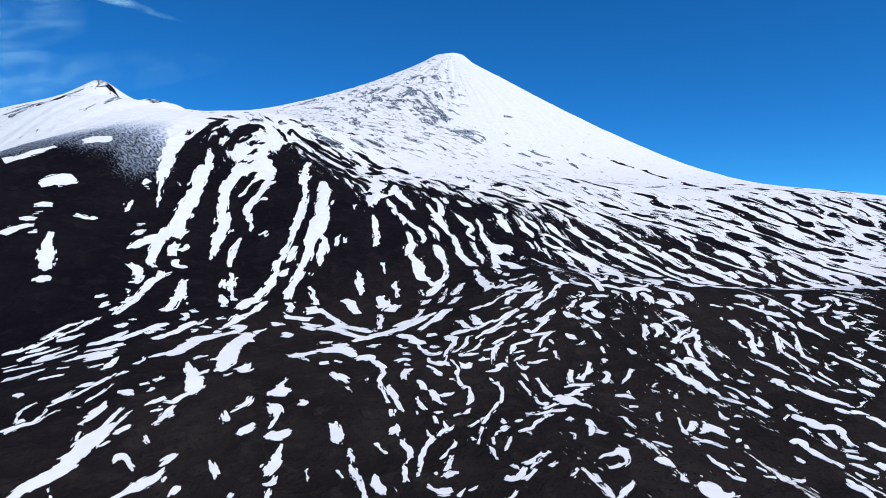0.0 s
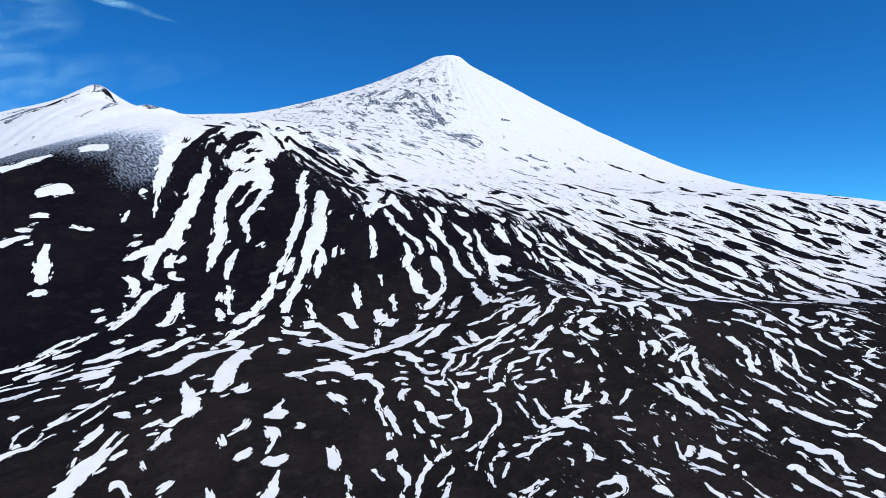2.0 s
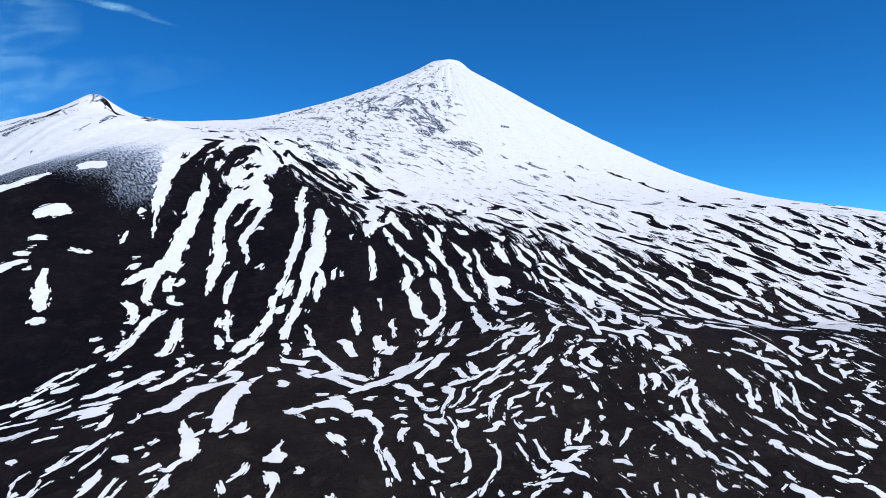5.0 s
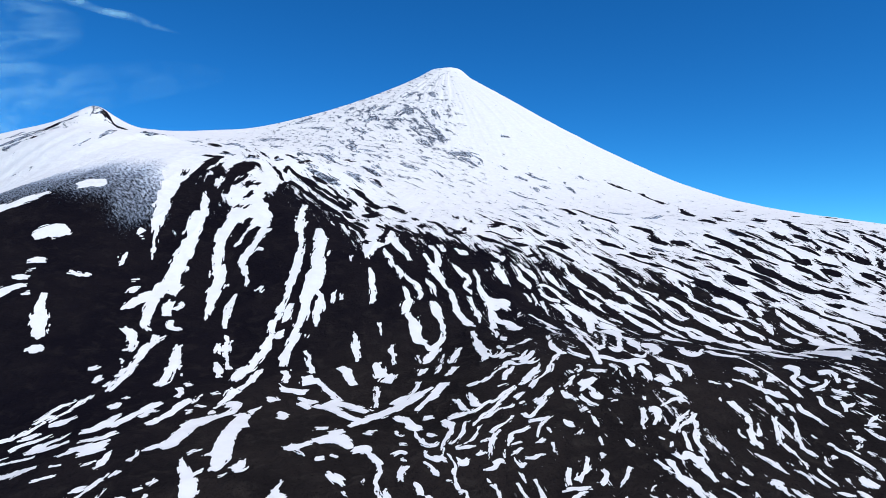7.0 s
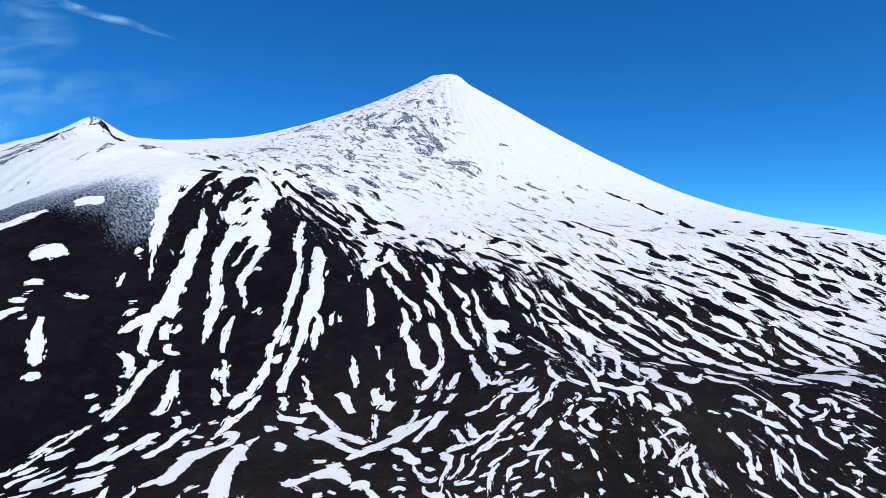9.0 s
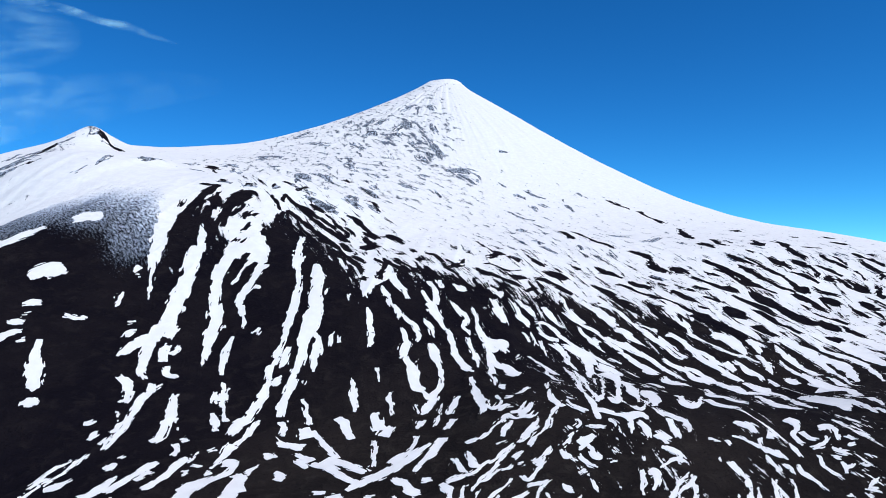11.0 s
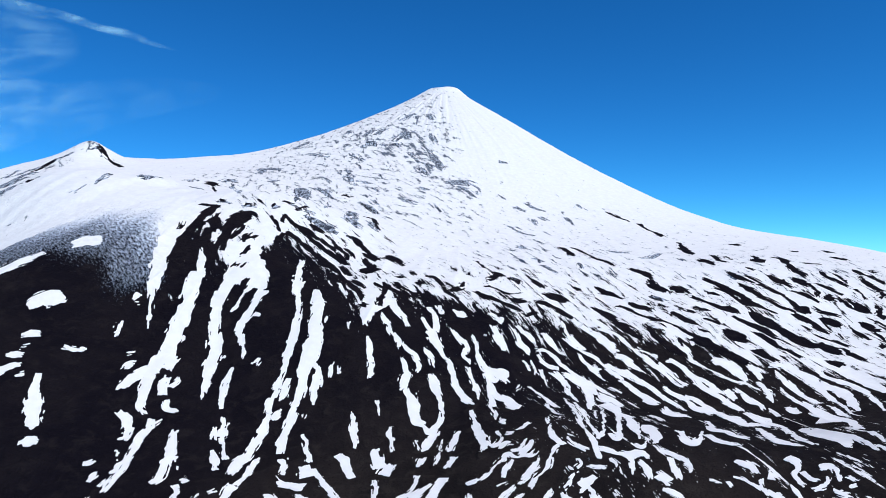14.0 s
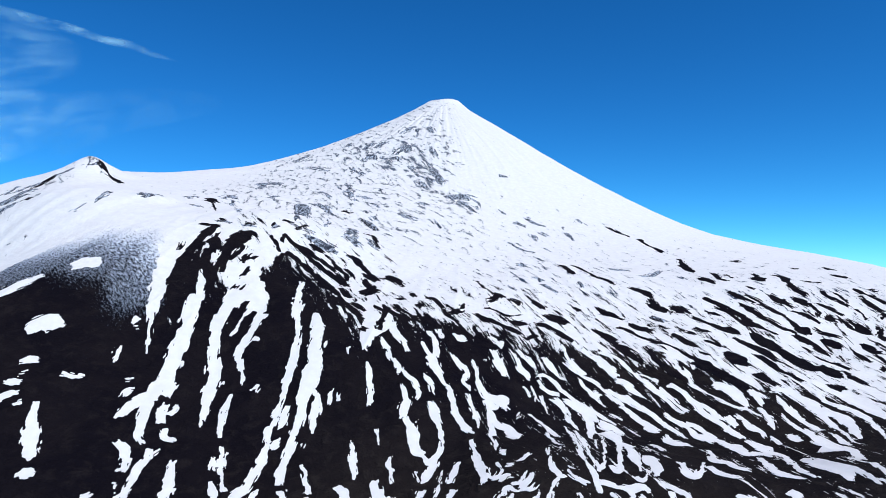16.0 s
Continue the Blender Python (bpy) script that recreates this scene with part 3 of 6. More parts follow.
snow_streak((-295, 543, 6), (-297, 565, 6), (-297, 580, 3))
snow_streak((-289, 546, 3), (-288, 562, 3), (-286, 577, 2))
snow_streak((-281, 539, 6), (-277, 548, 6), (-276, 552, 2))
snow_streak((-302, 497, 3), (-301, 506, 3))
snow_streak((-308, 527, 4), (-310, 537, 3))
snow_streak((-283, 519, 3), (-280, 526, 2))
snow_streak((-289, 460, 2), (-279, 449, 2))
snow_streak((-262, 501, 3), (-262, 510, 7), (-254, 505, 4), (-243, 492, 2))
snow_streak((-257, 540, 3), (-249, 530, 3))
snow_streak((-239, 451, 5), (-232, 462, 7), (-227, 469, 10), (-223, 478, 12), (-221, 487, 6), (-219, 494, 4))
snow_streak((-233, 466, 2), (-232, 471, 3))
snow_streak((-223, 498, 3), (-221, 508, 8), (-220, 517, 2))
snow_streak((-214, 483, 2), (-212, 479, 2))
snow_streak((-200, 461, 3), (-200, 469, 6), (-199, 473, 2))
snow_streak((-189, 507, 2), (-182, 496, 5), (-175, 484, 2))
snow_streak((-157, 458, 4), (-156, 462, 4))
snow_streak((-151, 542, 6), (-146, 543, 11), (-140, 544, 9), (-137, 553, 2))
snow_streak((-138, 530, 2), (-137, 515, 6), (-136, 504, 9), (-136, 492, 10), (-138, 485, 3))
snow_streak((-130, 484, 3), (-131, 475, 8), (-136, 474, 3))
snow_streak((-130, 466, 4), (-128, 453, 5))
snow_streak((-146, 497, 3), (-145, 500, 3))
snow_streak((-109, 492, 2), (-103, 477, 3))
snow_streak((-101, 564, 6), (-95, 550, 11), (-92, 539, 9), (-90, 530, 3))
snow_streak((-80, 520, 3), (-77, 510, 5), (-74, 501, 2))
snow_streak((-75, 497, 2), (-70, 486, 6), (-65, 473, 5), (-60, 460, 4), (-56, 448, 2))
snow_streak((-54, 480, 3), (-52, 468, 8), (-48, 460, 7), (-44, 451, 2))
snow_streak((-84, 489, 2), (-78, 480, 2))
snow_streak((-58, 529, 2), (-50, 516, 3))
snow_streak((-14, 463, 4), (-8, 457, 4), (-2, 454, 10), (3, 455, 6))
snow_streak((9, 447, 4), (13, 455, 2))
snow_streak((44, 436, 5), (49, 445, 2))
snow_streak((17, 454, 3), (22, 456, 2))
snow_streak((133, 452, 2), (127, 443, 7), (121, 436, 5), (116, 430, 2))
snow_streak((178, 450, 5), (184, 448, 15), (185, 439, 16), (192, 438, 7), (200, 440, 4))
snow_streak((294, 468, 5), (295, 459, 10), (297, 451, 9), (297, 444, 5))
snow_streak((321, 923, 11), (329, 916, 14), (339, 904, 10), (343, 890, 8), (337, 873, 5))
snow_streak((323, 906, 9), (320, 880, 12), (317, 861, 8))
snow_streak((295, 870, 7), (303, 858, 10))
snow_streak((-58, 1099, 10), (-50, 1090, 15), (-47, 1075, 21), (-45, 1054, 20), (-42, 1039, 18), (-30, 1031, 9), (-21, 1014, 15), (-16, 1021, 7))
snow_streak((-20, 1149, 12), (-14, 1134, 18), (-9, 1114, 15), (-3, 1089, 10), (-1, 1063, 9), (-3, 1043, 12), (-12, 1017, 14), (-20, 990, 14), (-27, 969, 12))
snow_streak((48, 1061, 6), (52, 1035, 7), (55, 1008, 12), (59, 982, 12), (64, 955, 9), (60, 937, 8))
snow_streak((25, 1009, 7), (18, 983, 12), (13, 961, 11))
snow_streak((-40, 994, 6), (-34, 972, 5))
snow_streak((1, 991, 4), (-5, 966, 6))
snow_streak((-94, 908, 7), (-90, 869, 6), (-90, 839, 6))
snow_streak((-187, 939, 8), (-172, 914, 10), (-153, 885, 10), (-140, 864, 9))
snow_streak((-169, 849, 13), (-149, 838, 17), (-126, 811, 12), (-104, 793, 14))
snow_streak((-153, 861, 18), (-123, 842, 17), (-97, 822, 12))
snow_streak((-113, 778, 8), (-95, 799, 15), (-75, 814, 21), (-55, 835, 18), (-37, 855, 16), (-17, 878, 7))
snow_streak((-101, 789, 9), (-69, 821, 13), (-47, 850, 8))
snow_streak((-146, 733, 15), (-128, 743, 25), (-117, 737, 21), (-107, 722, 7))
snow_streak((-132, 755, 18), (-120, 763, 13))
snow_streak((-153, 769, 10), (-141, 768, 10))
snow_streak((-137, 693, 10), (-131, 695, 6))
snow_streak((-122, 701, 5), (-117, 699, 4))
snow_streak((-101, 714, 9), (-89, 721, 16), (-80, 706, 9), (-71, 692, 10), (-67, 677, 6), (-69, 655, 6), (-66, 644, 5), (-62, 625, 3), (-55, 603, 3))
snow_streak((-60, 638, 6), (-52, 620, 7), (-47, 606, 5), (-41, 589, 2))
snow_streak((-120, 665, 6), (-110, 655, 14), (-101, 646, 5))
snow_streak((-99, 633, 3), (-92, 622, 2))
snow_streak((-82, 656, 2), (-79, 645, 2))
snow_streak((-91, 763, 10), (-84, 760, 12))
snow_streak((-49, 590, 3), (-47, 579, 2))
snow_streak((36, 863, 10), (58, 873, 8), (83, 909, 6))

snow_streak((106, 1321, 14), (113, 1295, 21), (119, 1276, 21), (124, 1258, 12))
snow_streak((143, 1340, 8), (151, 1323, 9), (156, 1302, 8), (159, 1290, 16), (168, 1279, 17), (170, 1268, 5))
snow_streak((162, 1343, 10), (171, 1330, 18), (182, 1318, 16), (188, 1301, 6))
snow_streak((192, 1284, 7), (209, 1288, 10), (223, 1279, 11), (231, 1262, 9), (242, 1251, 10), (256, 1238, 10), (270, 1225, 11))
snow_streak((191, 1265, 7), (200, 1250, 9), (210, 1244, 10), (224, 1242, 8))
snow_streak((215, 1343, 18), (222, 1330, 20), (230, 1310, 16), (239, 1296, 10), (246, 1293, 6))
snow_streak((270, 1420, 7), (271, 1381, 11), (278, 1359, 17), (284, 1345, 21), (296, 1333, 9))
snow_streak((261, 1350, 7), (273, 1338, 7), (286, 1325, 9), (301, 1316, 7))
snow_streak((284, 1308, 7), (287, 1287, 13), (295, 1277, 15), (301, 1266, 23), (312, 1274, 11))
snow_streak((296, 1318, 9), (313, 1315, 11), (325, 1293, 12), (338, 1277, 15), (346, 1257, 14))
snow_streak((314, 1424, 21), (330, 1411, 23), (345, 1395, 24), (358, 1362, 27), (368, 1346, 17))
snow_streak((362, 1325, 14), (379, 1323, 23), (388, 1300, 19), (398, 1288, 13), (405, 1282, 7))
snow_streak((336, 1293, 15), (350, 1279, 17), (363, 1265, 17), (376, 1253, 11))
snow_streak((353, 1429, 13), (378, 1427, 16), (397, 1404, 15), (408, 1379, 16), (419, 1357, 18), (432, 1340, 18), (443, 1320, 17))
snow_streak((426, 1378, 11), (442, 1371, 14), (456, 1358, 15))
snow_streak((156, 1251, 6), (163, 1239, 7), (169, 1223, 6))
snow_streak((175, 1246, 4), (179, 1230, 5), (180, 1210, 3))
snow_streak((187, 1221, 8), (192, 1198, 10), (192, 1172, 4))
snow_streak((86, 1163, 11), (90, 1132, 16), (101, 1107, 24), (112, 1099, 26), (120, 1078, 23), (128, 1073, 20))
snow_streak((84, 1181, 18), (96, 1167, 15), (104, 1177, 7), (114, 1191, 18), (119, 1175, 6))
snow_streak((80, 1086, 6), (87, 1055, 8), (89, 1029, 4))
snow_streak((94, 1020, 13), (99, 1019, 18))
snow_streak((100, 977, 8), (106, 975, 12))
snow_streak((134, 1137, 4), (141, 1153, 6), (145, 1167, 4))
snow_streak((70, 985, 4), (70, 956, 5), (78, 948, 10), (88, 965, 4), (84, 987, 4))
snow_streak((119, 986, 8), (127, 994, 8), (135, 1007, 5))
snow_streak((85, 936, 6), (95, 948, 12), (103, 948, 9))
snow_streak((103, 926, 9), (112, 929, 7), (120, 945, 5), (123, 952, 3))
snow_streak((112, 915, 7), (121, 923, 11), (129, 935, 7), (134, 947, 3))
snow_streak((85, 906, 5), (94, 918, 11), (105, 910, 9), (115, 911, 7), (126, 910, 8), (135, 921, 4))
snow_streak((110, 869, 6), (122, 877, 10), (132, 889, 7), (136, 899, 4))
snow_streak((83, 871, 4), (87, 886, 9), (92, 892, 7), (98, 904, 4))
snow_streak((100, 852, 5), (109, 861, 6), (119, 869, 6), (126, 877, 5))
snow_streak((74, 855, 6), (82, 860, 8))
snow_streak((169, 1027, 5), (167, 996, 7), (166, 967, 9), (168, 945, 12), (172, 935, 12), (177, 936, 6))
snow_streak((169, 931, 7), (160, 918, 7), (152, 902, 6), (147, 884, 5), (139, 872, 6), (128, 864, 6), (121, 855, 7), (115, 847, 6))
snow_streak((161, 1160, 5), (170, 1144, 9), (179, 1123, 9), (186, 1105, 13), (192, 1080, 10))
snow_streak((177, 1090, 5), (185, 1057, 7), (191, 1025, 4))
snow_streak((215, 1225, 15), (222, 1215, 16), (227, 1202, 10), (225, 1178, 5))
snow_streak((236, 1220, 18), (247, 1221, 26), (257, 1216, 29), (268, 1208, 28), (278, 1192, 18), (285, 1177, 10))
snow_streak((233, 1204, 7), (232, 1171, 9), (234, 1147, 12), (237, 1133, 7))
snow_streak((269, 1200, 12), (270, 1173, 14), (264, 1138, 9), (251, 1097, 4))
snow_streak((219, 1133, 5), (221, 1094, 9), (222, 1055, 10), (219, 1007, 10), (218, 973, 9), (222, 956, 10), (223, 934, 8), (219, 909, 10), (220, 894, 6))
snow_streak((231, 1118, 6), (236, 1072, 9), (231, 1010, 5), (232, 978, 7), (233, 953, 6))
snow_streak((296, 1181, 11), (298, 1159, 31), (311, 1157, 22), (316, 1130, 9))
snow_streak((289, 1134, 31), (298, 1111, 27), (296, 1073, 12), (277, 1001, 8), (260, 955, 8), (254, 969, 11))
snow_streak((230, 952, 8), (246, 980, 6), (261, 1034, 5), (277, 1110, 5))
snow_streak((261, 1092, 4), (252, 1048, 5))
snow_streak((225, 917, 15), (236, 912, 13), (249, 910, 13), (260, 909, 17), (264, 898, 11), (260, 879, 8), (256, 864, 3))
snow_streak((268, 909, 13), (281, 912, 13), (288, 910, 11), (289, 902, 4))
snow_streak((311, 1070, 12), (307, 1032, 17), (301, 991, 14), (300, 965, 6))
snow_streak((303, 1072, 23), (312, 1080, 24))
snow_streak((283, 941, 9), (286, 930, 13), (299, 945, 5), (310, 967, 6))
snow_streak((327, 1026, 18), (325, 999, 25), (325, 977, 15), (317, 949, 9))
snow_streak((274, 892, 7), (278, 880, 11), (280, 869, 11), (278, 857, 5))
snow_streak((187, 971, 5), (193, 958, 7), (201, 955, 6))
snow_streak((185, 949, 5), (190, 936, 6), (197, 927, 8), (205, 916, 7))
snow_streak((192, 895, 4), (192, 887, 4), (185, 879, 4))
snow_streak((173, 882, 5), (176, 874, 6))
snow_streak((158, 839, 5), (167, 849, 6), (177, 860, 6), (183, 869, 3))
snow_streak((183, 845, 12), (192, 852, 15), (202, 859, 8))
snow_streak((201, 882, 4), (212, 879, 5), (223, 878, 4))
snow_streak((235, 894, 6), (240, 883, 5), (239, 865, 4), (240, 856, 3))
snow_streak((270, 866, 5), (273, 853, 5), (274, 845, 3))
snow_streak((320, 1211, 10), (331, 1204, 12), (340, 1197, 8))
snow_streak((351, 1244, 12), (362, 1227, 14), (372, 1205, 18), (384, 1192, 20), (394, 1175, 15))
snow_streak((368, 1282, 12), (379, 1263, 16), (390, 1244, 16), (401, 1229, 18), (408, 1218, 18))
snow_streak((300, 1262, 9), (308, 1248, 9), (316, 1235, 6))
snow_streak((327, 1279, 15), (341, 1266, 14), (351, 1252, 8))
snow_streak((269, 1223, 11), (286, 1211, 12), (301, 1198, 11), (316, 1175, 10))
snow_streak((509, 1496, 27), (524, 1480, 26), (527, 1453, 20), (529, 1407, 22), (533, 1387, 18), (533, 1364, 12))
snow_streak((565, 1475, 17), (569, 1451, 15), (565, 1426, 7))
snow_streak((594, 1429, 12), (606, 1422, 18), (620, 1416, 12))
snow_streak((581, 1363, 14), (600, 1371, 33), (610, 1358, 38), (617, 1342, 33), (622, 1322, 24), (624, 1308, 13))
snow_streak((431, 1337, 20), (443, 1320, 19), (453, 1299, 17), (461, 1274, 13), (474, 1263, 10))
snow_streak((452, 1329, 16), (464, 1315, 14), (472, 1288, 12), (482, 1269, 9))
snow_streak((481, 1345, 20), (494, 1331, 19), (505, 1314, 18), (511, 1291, 16), (517, 1264, 16), (527, 1249, 18), (537, 1229, 19), (546, 1209, 21), (557, 1191, 21))
snow_streak((528, 1359, 13), (545, 1341, 10), (563, 1328, 10), (578, 1309, 10), (598, 1301, 10), (618, 1295, 10), (633, 1279, 12))
snow_streak((503, 1323, 9), (516, 1299, 9), (532, 1281, 11), (539, 1259, 14), (551, 1247, 10))
snow_streak((563, 1262, 17), (563, 1243, 25), (565, 1229, 12))
snow_streak((582, 1266, 16), (591, 1251, 12), (592, 1230, 22), (605, 1223, 21), (604, 1199, 8))
snow_streak((394, 1240, 12), (402, 1225, 17), (411, 1211, 19), (423, 1199, 22), (433, 1182, 17), (439, 1165, 7))
snow_streak((433, 1242, 12), (445, 1229, 15), (457, 1218, 17), (466, 1201, 12), (468, 1174, 25), (481, 1172, 32), (485, 1156, 10))
snow_streak((470, 1223, 13), (484, 1218, 18), (492, 1198, 16), (498, 1177, 19), (507, 1161, 22), (516, 1147, 22), (535, 1144, 16))
snow_streak((458, 1104, 8), (440, 1029, 21), (455, 1031, 23), (457, 1006, 19), (475, 997, 14))
snow_streak((414, 999, 11), (419, 971, 16), (431, 959, 13), (446, 956, 8))
snow_streak((507, 1131, 22), (527, 1142, 22), (521, 1103, 15), (556, 1125, 15), (568, 1109, 15))
snow_streak((561, 1177, 16), (573, 1158, 22), (589, 1151, 22))
snow_streak((404, 1159, 6), (401, 1124, 25), (416, 1124, 25), (432, 1126, 15))
snow_streak((357, 1096, 12), (365, 1085, 18), (366, 1066, 9))
snow_streak((370, 1000, 10), (368, 973, 13), (367, 952, 23), (381, 961, 10), (399, 989, 7), (413, 1019, 4))
snow_streak((375, 1180, 15), (385, 1174, 21), (395, 1178, 7))
snow_streak((656, 1373, 11), (657, 1350, 22), (657, 1327, 18), (655, 1311, 7))
snow_streak((672, 1356, 12), (677, 1343, 12))
snow_streak((647, 1300, 9), (646, 1278, 17), (647, 1261, 16), (637, 1237, 7))
snow_streak((709, 1381, 14), (726, 1378, 16), (753, 1384, 28), (760, 1363, 25), (768, 1345, 29), (773, 1323, 30), (781, 1308, 34), (792, 1297, 29), (800, 1283, 34), (800, 1261, 26), (790, 1227, 20), (781, 1196, 7))
snow_streak((709, 1358, 9), (712, 1338, 14), (709, 1313, 23), (713, 1291, 22), (716, 1266, 20), (724, 1250, 23), (730, 1238, 22))
snow_streak((681, 1287, 9), (682, 1269, 11), (687, 1244, 13), (694, 1227, 19), (700, 1200, 24), (700, 1173, 35), (705, 1157, 28))
snow_streak((762, 1325, 22), (767, 1303, 19), (767, 1275, 13), (766, 1247, 12), (768, 1224, 9), (758, 1183, 5))
snow_streak((658, 1217, 15), (660, 1202, 21), (669, 1201, 20))
snow_streak((747, 1224, 11), (741, 1197, 15), (740, 1176, 20), (742, 1162, 9))
snow_streak((684, 1152, 38), (695, 1141, 28), (718, 1145, 28), (717, 1120, 18), (690, 1058, 12))
snow_streak((626, 1074, 26), (624, 1047, 52), (622, 1014, 50), (615, 982, 24), (606, 956, 8))
snow_streak((568, 1148, 19), (578, 1130, 25), (593, 1110, 15), (558, 1004, 9), (561, 965, 12))
snow_streak((538, 1088, 11), (514, 997, 19), (523, 973, 19), (542, 960, 10))
snow_streak((612, 1092, 12), (616, 1083, 18), (612, 1064, 9))
snow_streak((690, 1028, 14), (678, 994, 7), (661, 960, 3))
snow_streak((639, 998, 8), (637, 969, 10), (635, 948, 9), (635, 935, 7))
snow_streak((644, 947, 7), (645, 928, 5))
snow_streak((613, 1197, 11), (617, 1187, 16), (616, 1172, 8))
snow_streak((863, 1464, 44), (869, 1432, 59), (884, 1405, 61), (892, 1371, 53), (897, 1333, 38), (900, 1291, 22))
snow_streak((813, 1391, 17), (811, 1347, 21), (828, 1336, 26), (847, 1312, 26), (850, 1273, 16), (838, 1231, 12), (826, 1190, 6))
snow_streak((946, 1482, 41), (960, 1444, 41), (958, 1372, 41))
lava_streak((157, 1472, 17), (174, 1475, 29), (191, 1487, 15))
lava_streak((223, 1494, 16), (244, 1501, 31), (263, 1494, 27), (282, 1487, 16), (297, 1465, 10))
lava_streak((266, 1475, 21), (281, 1469, 33), (296, 1459, 16))
lava_streak((251, 1559, 19), (272, 1560, 43), (294, 1571, 43), (310, 1575, 24))
lava_streak((247, 1655, 21), (251, 1631, 31), (258, 1613, 20))
lava_streak((355, 1689, 31), (367, 1691, 21))
lava_streak((371, 1557, 19), (384, 1542, 37), (396, 1534, 49), (404, 1516, 38), (413, 1509, 18))
lava_streak((425, 1737, 15), (436, 1712, 31), (450, 1698, 35), (467, 1678, 20), (476, 1671, 15))
lava_streak((574, 1936, 18), (593, 1914, 23), (610, 1903, 35), (625, 1882, 22))
lava_streak((608, 1854, 23), (607, 1827, 24), (608, 1806, 17))
lava_streak((488, 1648, 18), (501, 1627, 35), (516, 1619, 29), (529, 1616, 15))
lava_streak((448, 1610, 15), (466, 1596, 18), (479, 1569, 17), (494, 1551, 19), (517, 1539, 18))
lava_streak((403, 1496, 22), (417, 1485, 37), (426, 1462, 33), (435, 1441, 24), (446, 1423, 15))
lava_streak((157, 1434, 15), (169, 1425, 18), (174, 1421, 15))
lava_streak((185, 1409, 8), (203, 1429, 18), (212, 1428, 19))
lava_streak((106, 1520, 9), (132, 1515, 14), (158, 1505, 13), (187, 1525, 7))
lava_streak((121, 1577, 9), (134, 1600, 14), (148, 1619, 11))
lava_streak((175, 1601, 17), (189, 1612, 34), (191, 1581, 6))
lava_streak((97, 1362, 17), (105, 1344, 17), (113, 1329, 11))
lava_streak((123, 1412, 11), (140, 1389, 12), (149, 1362, 9))
lava_streak((135, 1367, 12), (141, 1346, 12))
lava_streak((599, 1818, 26), (604, 1795, 51), (616, 1782, 48), (621, 1770, 19))
lava_streak((651, 1802, 22), (665, 1800, 49), (683, 1801, 38), (691, 1779, 13))
lava_streak((569, 1724, 15), (575, 1700, 33), (586, 1689, 15))
lava_streak((516, 1619, 21), (521, 1591, 9))
lava_streak((560, 1643, 14), (572, 1623, 14))
lava_streak((577, 1591, 19), (587, 1568, 29), (596, 1547, 30), (607, 1532, 16))
lava_streak((623, 1621, 20), (632, 1615, 25), (638, 1607, 15))
lava_streak((690, 1749, 16), (704, 1734, 26), (719, 1725, 21), (735, 1719, 16))
lava_streak((661, 1658, 25), (672, 1649, 35), (692, 1655, 20))
lava_streak((758, 1799, 14), (767, 1794, 19), (778, 1790, 9))
lava_streak((713, 1730, 16), (736, 1712, 31), (752, 1697, 41), (784, 1710, 34), (788, 1693, 12))
lava_streak((789, 1834, 13), (812, 1812, 15), (824, 1786, 16), (832, 1754, 21), (850, 1742, 15))
lava_streak((874, 1859, 11), (879, 1834, 20), (886, 1816, 22), (894, 1800, 16))
lava_streak((843, 1793, 16), (852, 1771, 29), (862, 1751, 25), (879, 1739, 18), (901, 1716, 10))
lava_streak((654, 1578, 14), (671, 1571, 19), (681, 1553, 14))
lava_streak((611, 1501, 11), (626, 1499, 11))
lava_streak((683, 1527, 23), (690, 1514, 48), (697, 1499, 62), (705, 1489, 41), (715, 1481, 18))
lava_streak((759, 1647, 25), (775, 1634, 45), (789, 1619, 54), (805, 1607, 54), (809, 1574, 41), (813, 1543, 19))
lava_streak((839, 1721, 11), (836, 1685, 38), (844, 1664, 56), (851, 1641, 47), (854, 1620, 18))
lava_streak((479, 1506, 15), (484, 1479, 19), (484, 1441, 24), (492, 1421, 22), (496, 1402, 25), (509, 1387, 27), (517, 1376, 14))
lava_streak((502, 1534, 13), (536, 1532, 13), (556, 1515, 15), (572, 1485, 16), (587, 1468, 17))
lava_streak((581, 1458, 36), (594, 1443, 49), (609, 1429, 41), (623, 1408, 36), (639, 1389, 35), (652, 1365, 25))
lava_streak((536, 1449, 11), (538, 1435, 14), (531, 1410, 6))
lava_streak((889, 1790, 14), (907, 1777, 20), (920, 1758, 16), (934, 1739, 13), (957, 1726, 10))
lava_streak((936, 1844, 11), (953, 1820, 17), (964, 1796, 15), (971, 1765, 13), (975, 1738, 28), (990, 1730, 44), (997, 1724, 24))
lava_streak((985, 1886, 19), (992, 1868, 28), (1004, 1853, 20), (1013, 1834, 11))
lava_streak((1056, 1902, 17), (1062, 1874, 32), (1068, 1855, 20))
lava_streak((1001, 1818, 12), (1017, 1804, 15), (1034, 1791, 23), (1043, 1775, 21), (1047, 1765, 9))
lava_streak((1076, 1864, 14), (1078, 1839, 15), (1078, 1819, 13), (1062, 1793, 5))
lava_streak((1086, 1798, 24), (1091, 1789, 38), (1102, 1780, 21))
lava_streak((1016, 1735, 13), (1028, 1716, 17), (1048, 1712, 17), (1064, 1701, 11))
lava_streak((1012, 1689, 15), (1018, 1674, 38), (1027, 1663, 37), (1036, 1652, 14))
lava_streak((948, 1710, 15), (959, 1690, 26), (975, 1670, 24), (977, 1644, 21), (989, 1628, 10))
lava_streak((1123, 1781, 17), (1119, 1758, 15), (1119, 1739, 14), (1121, 1725, 9))
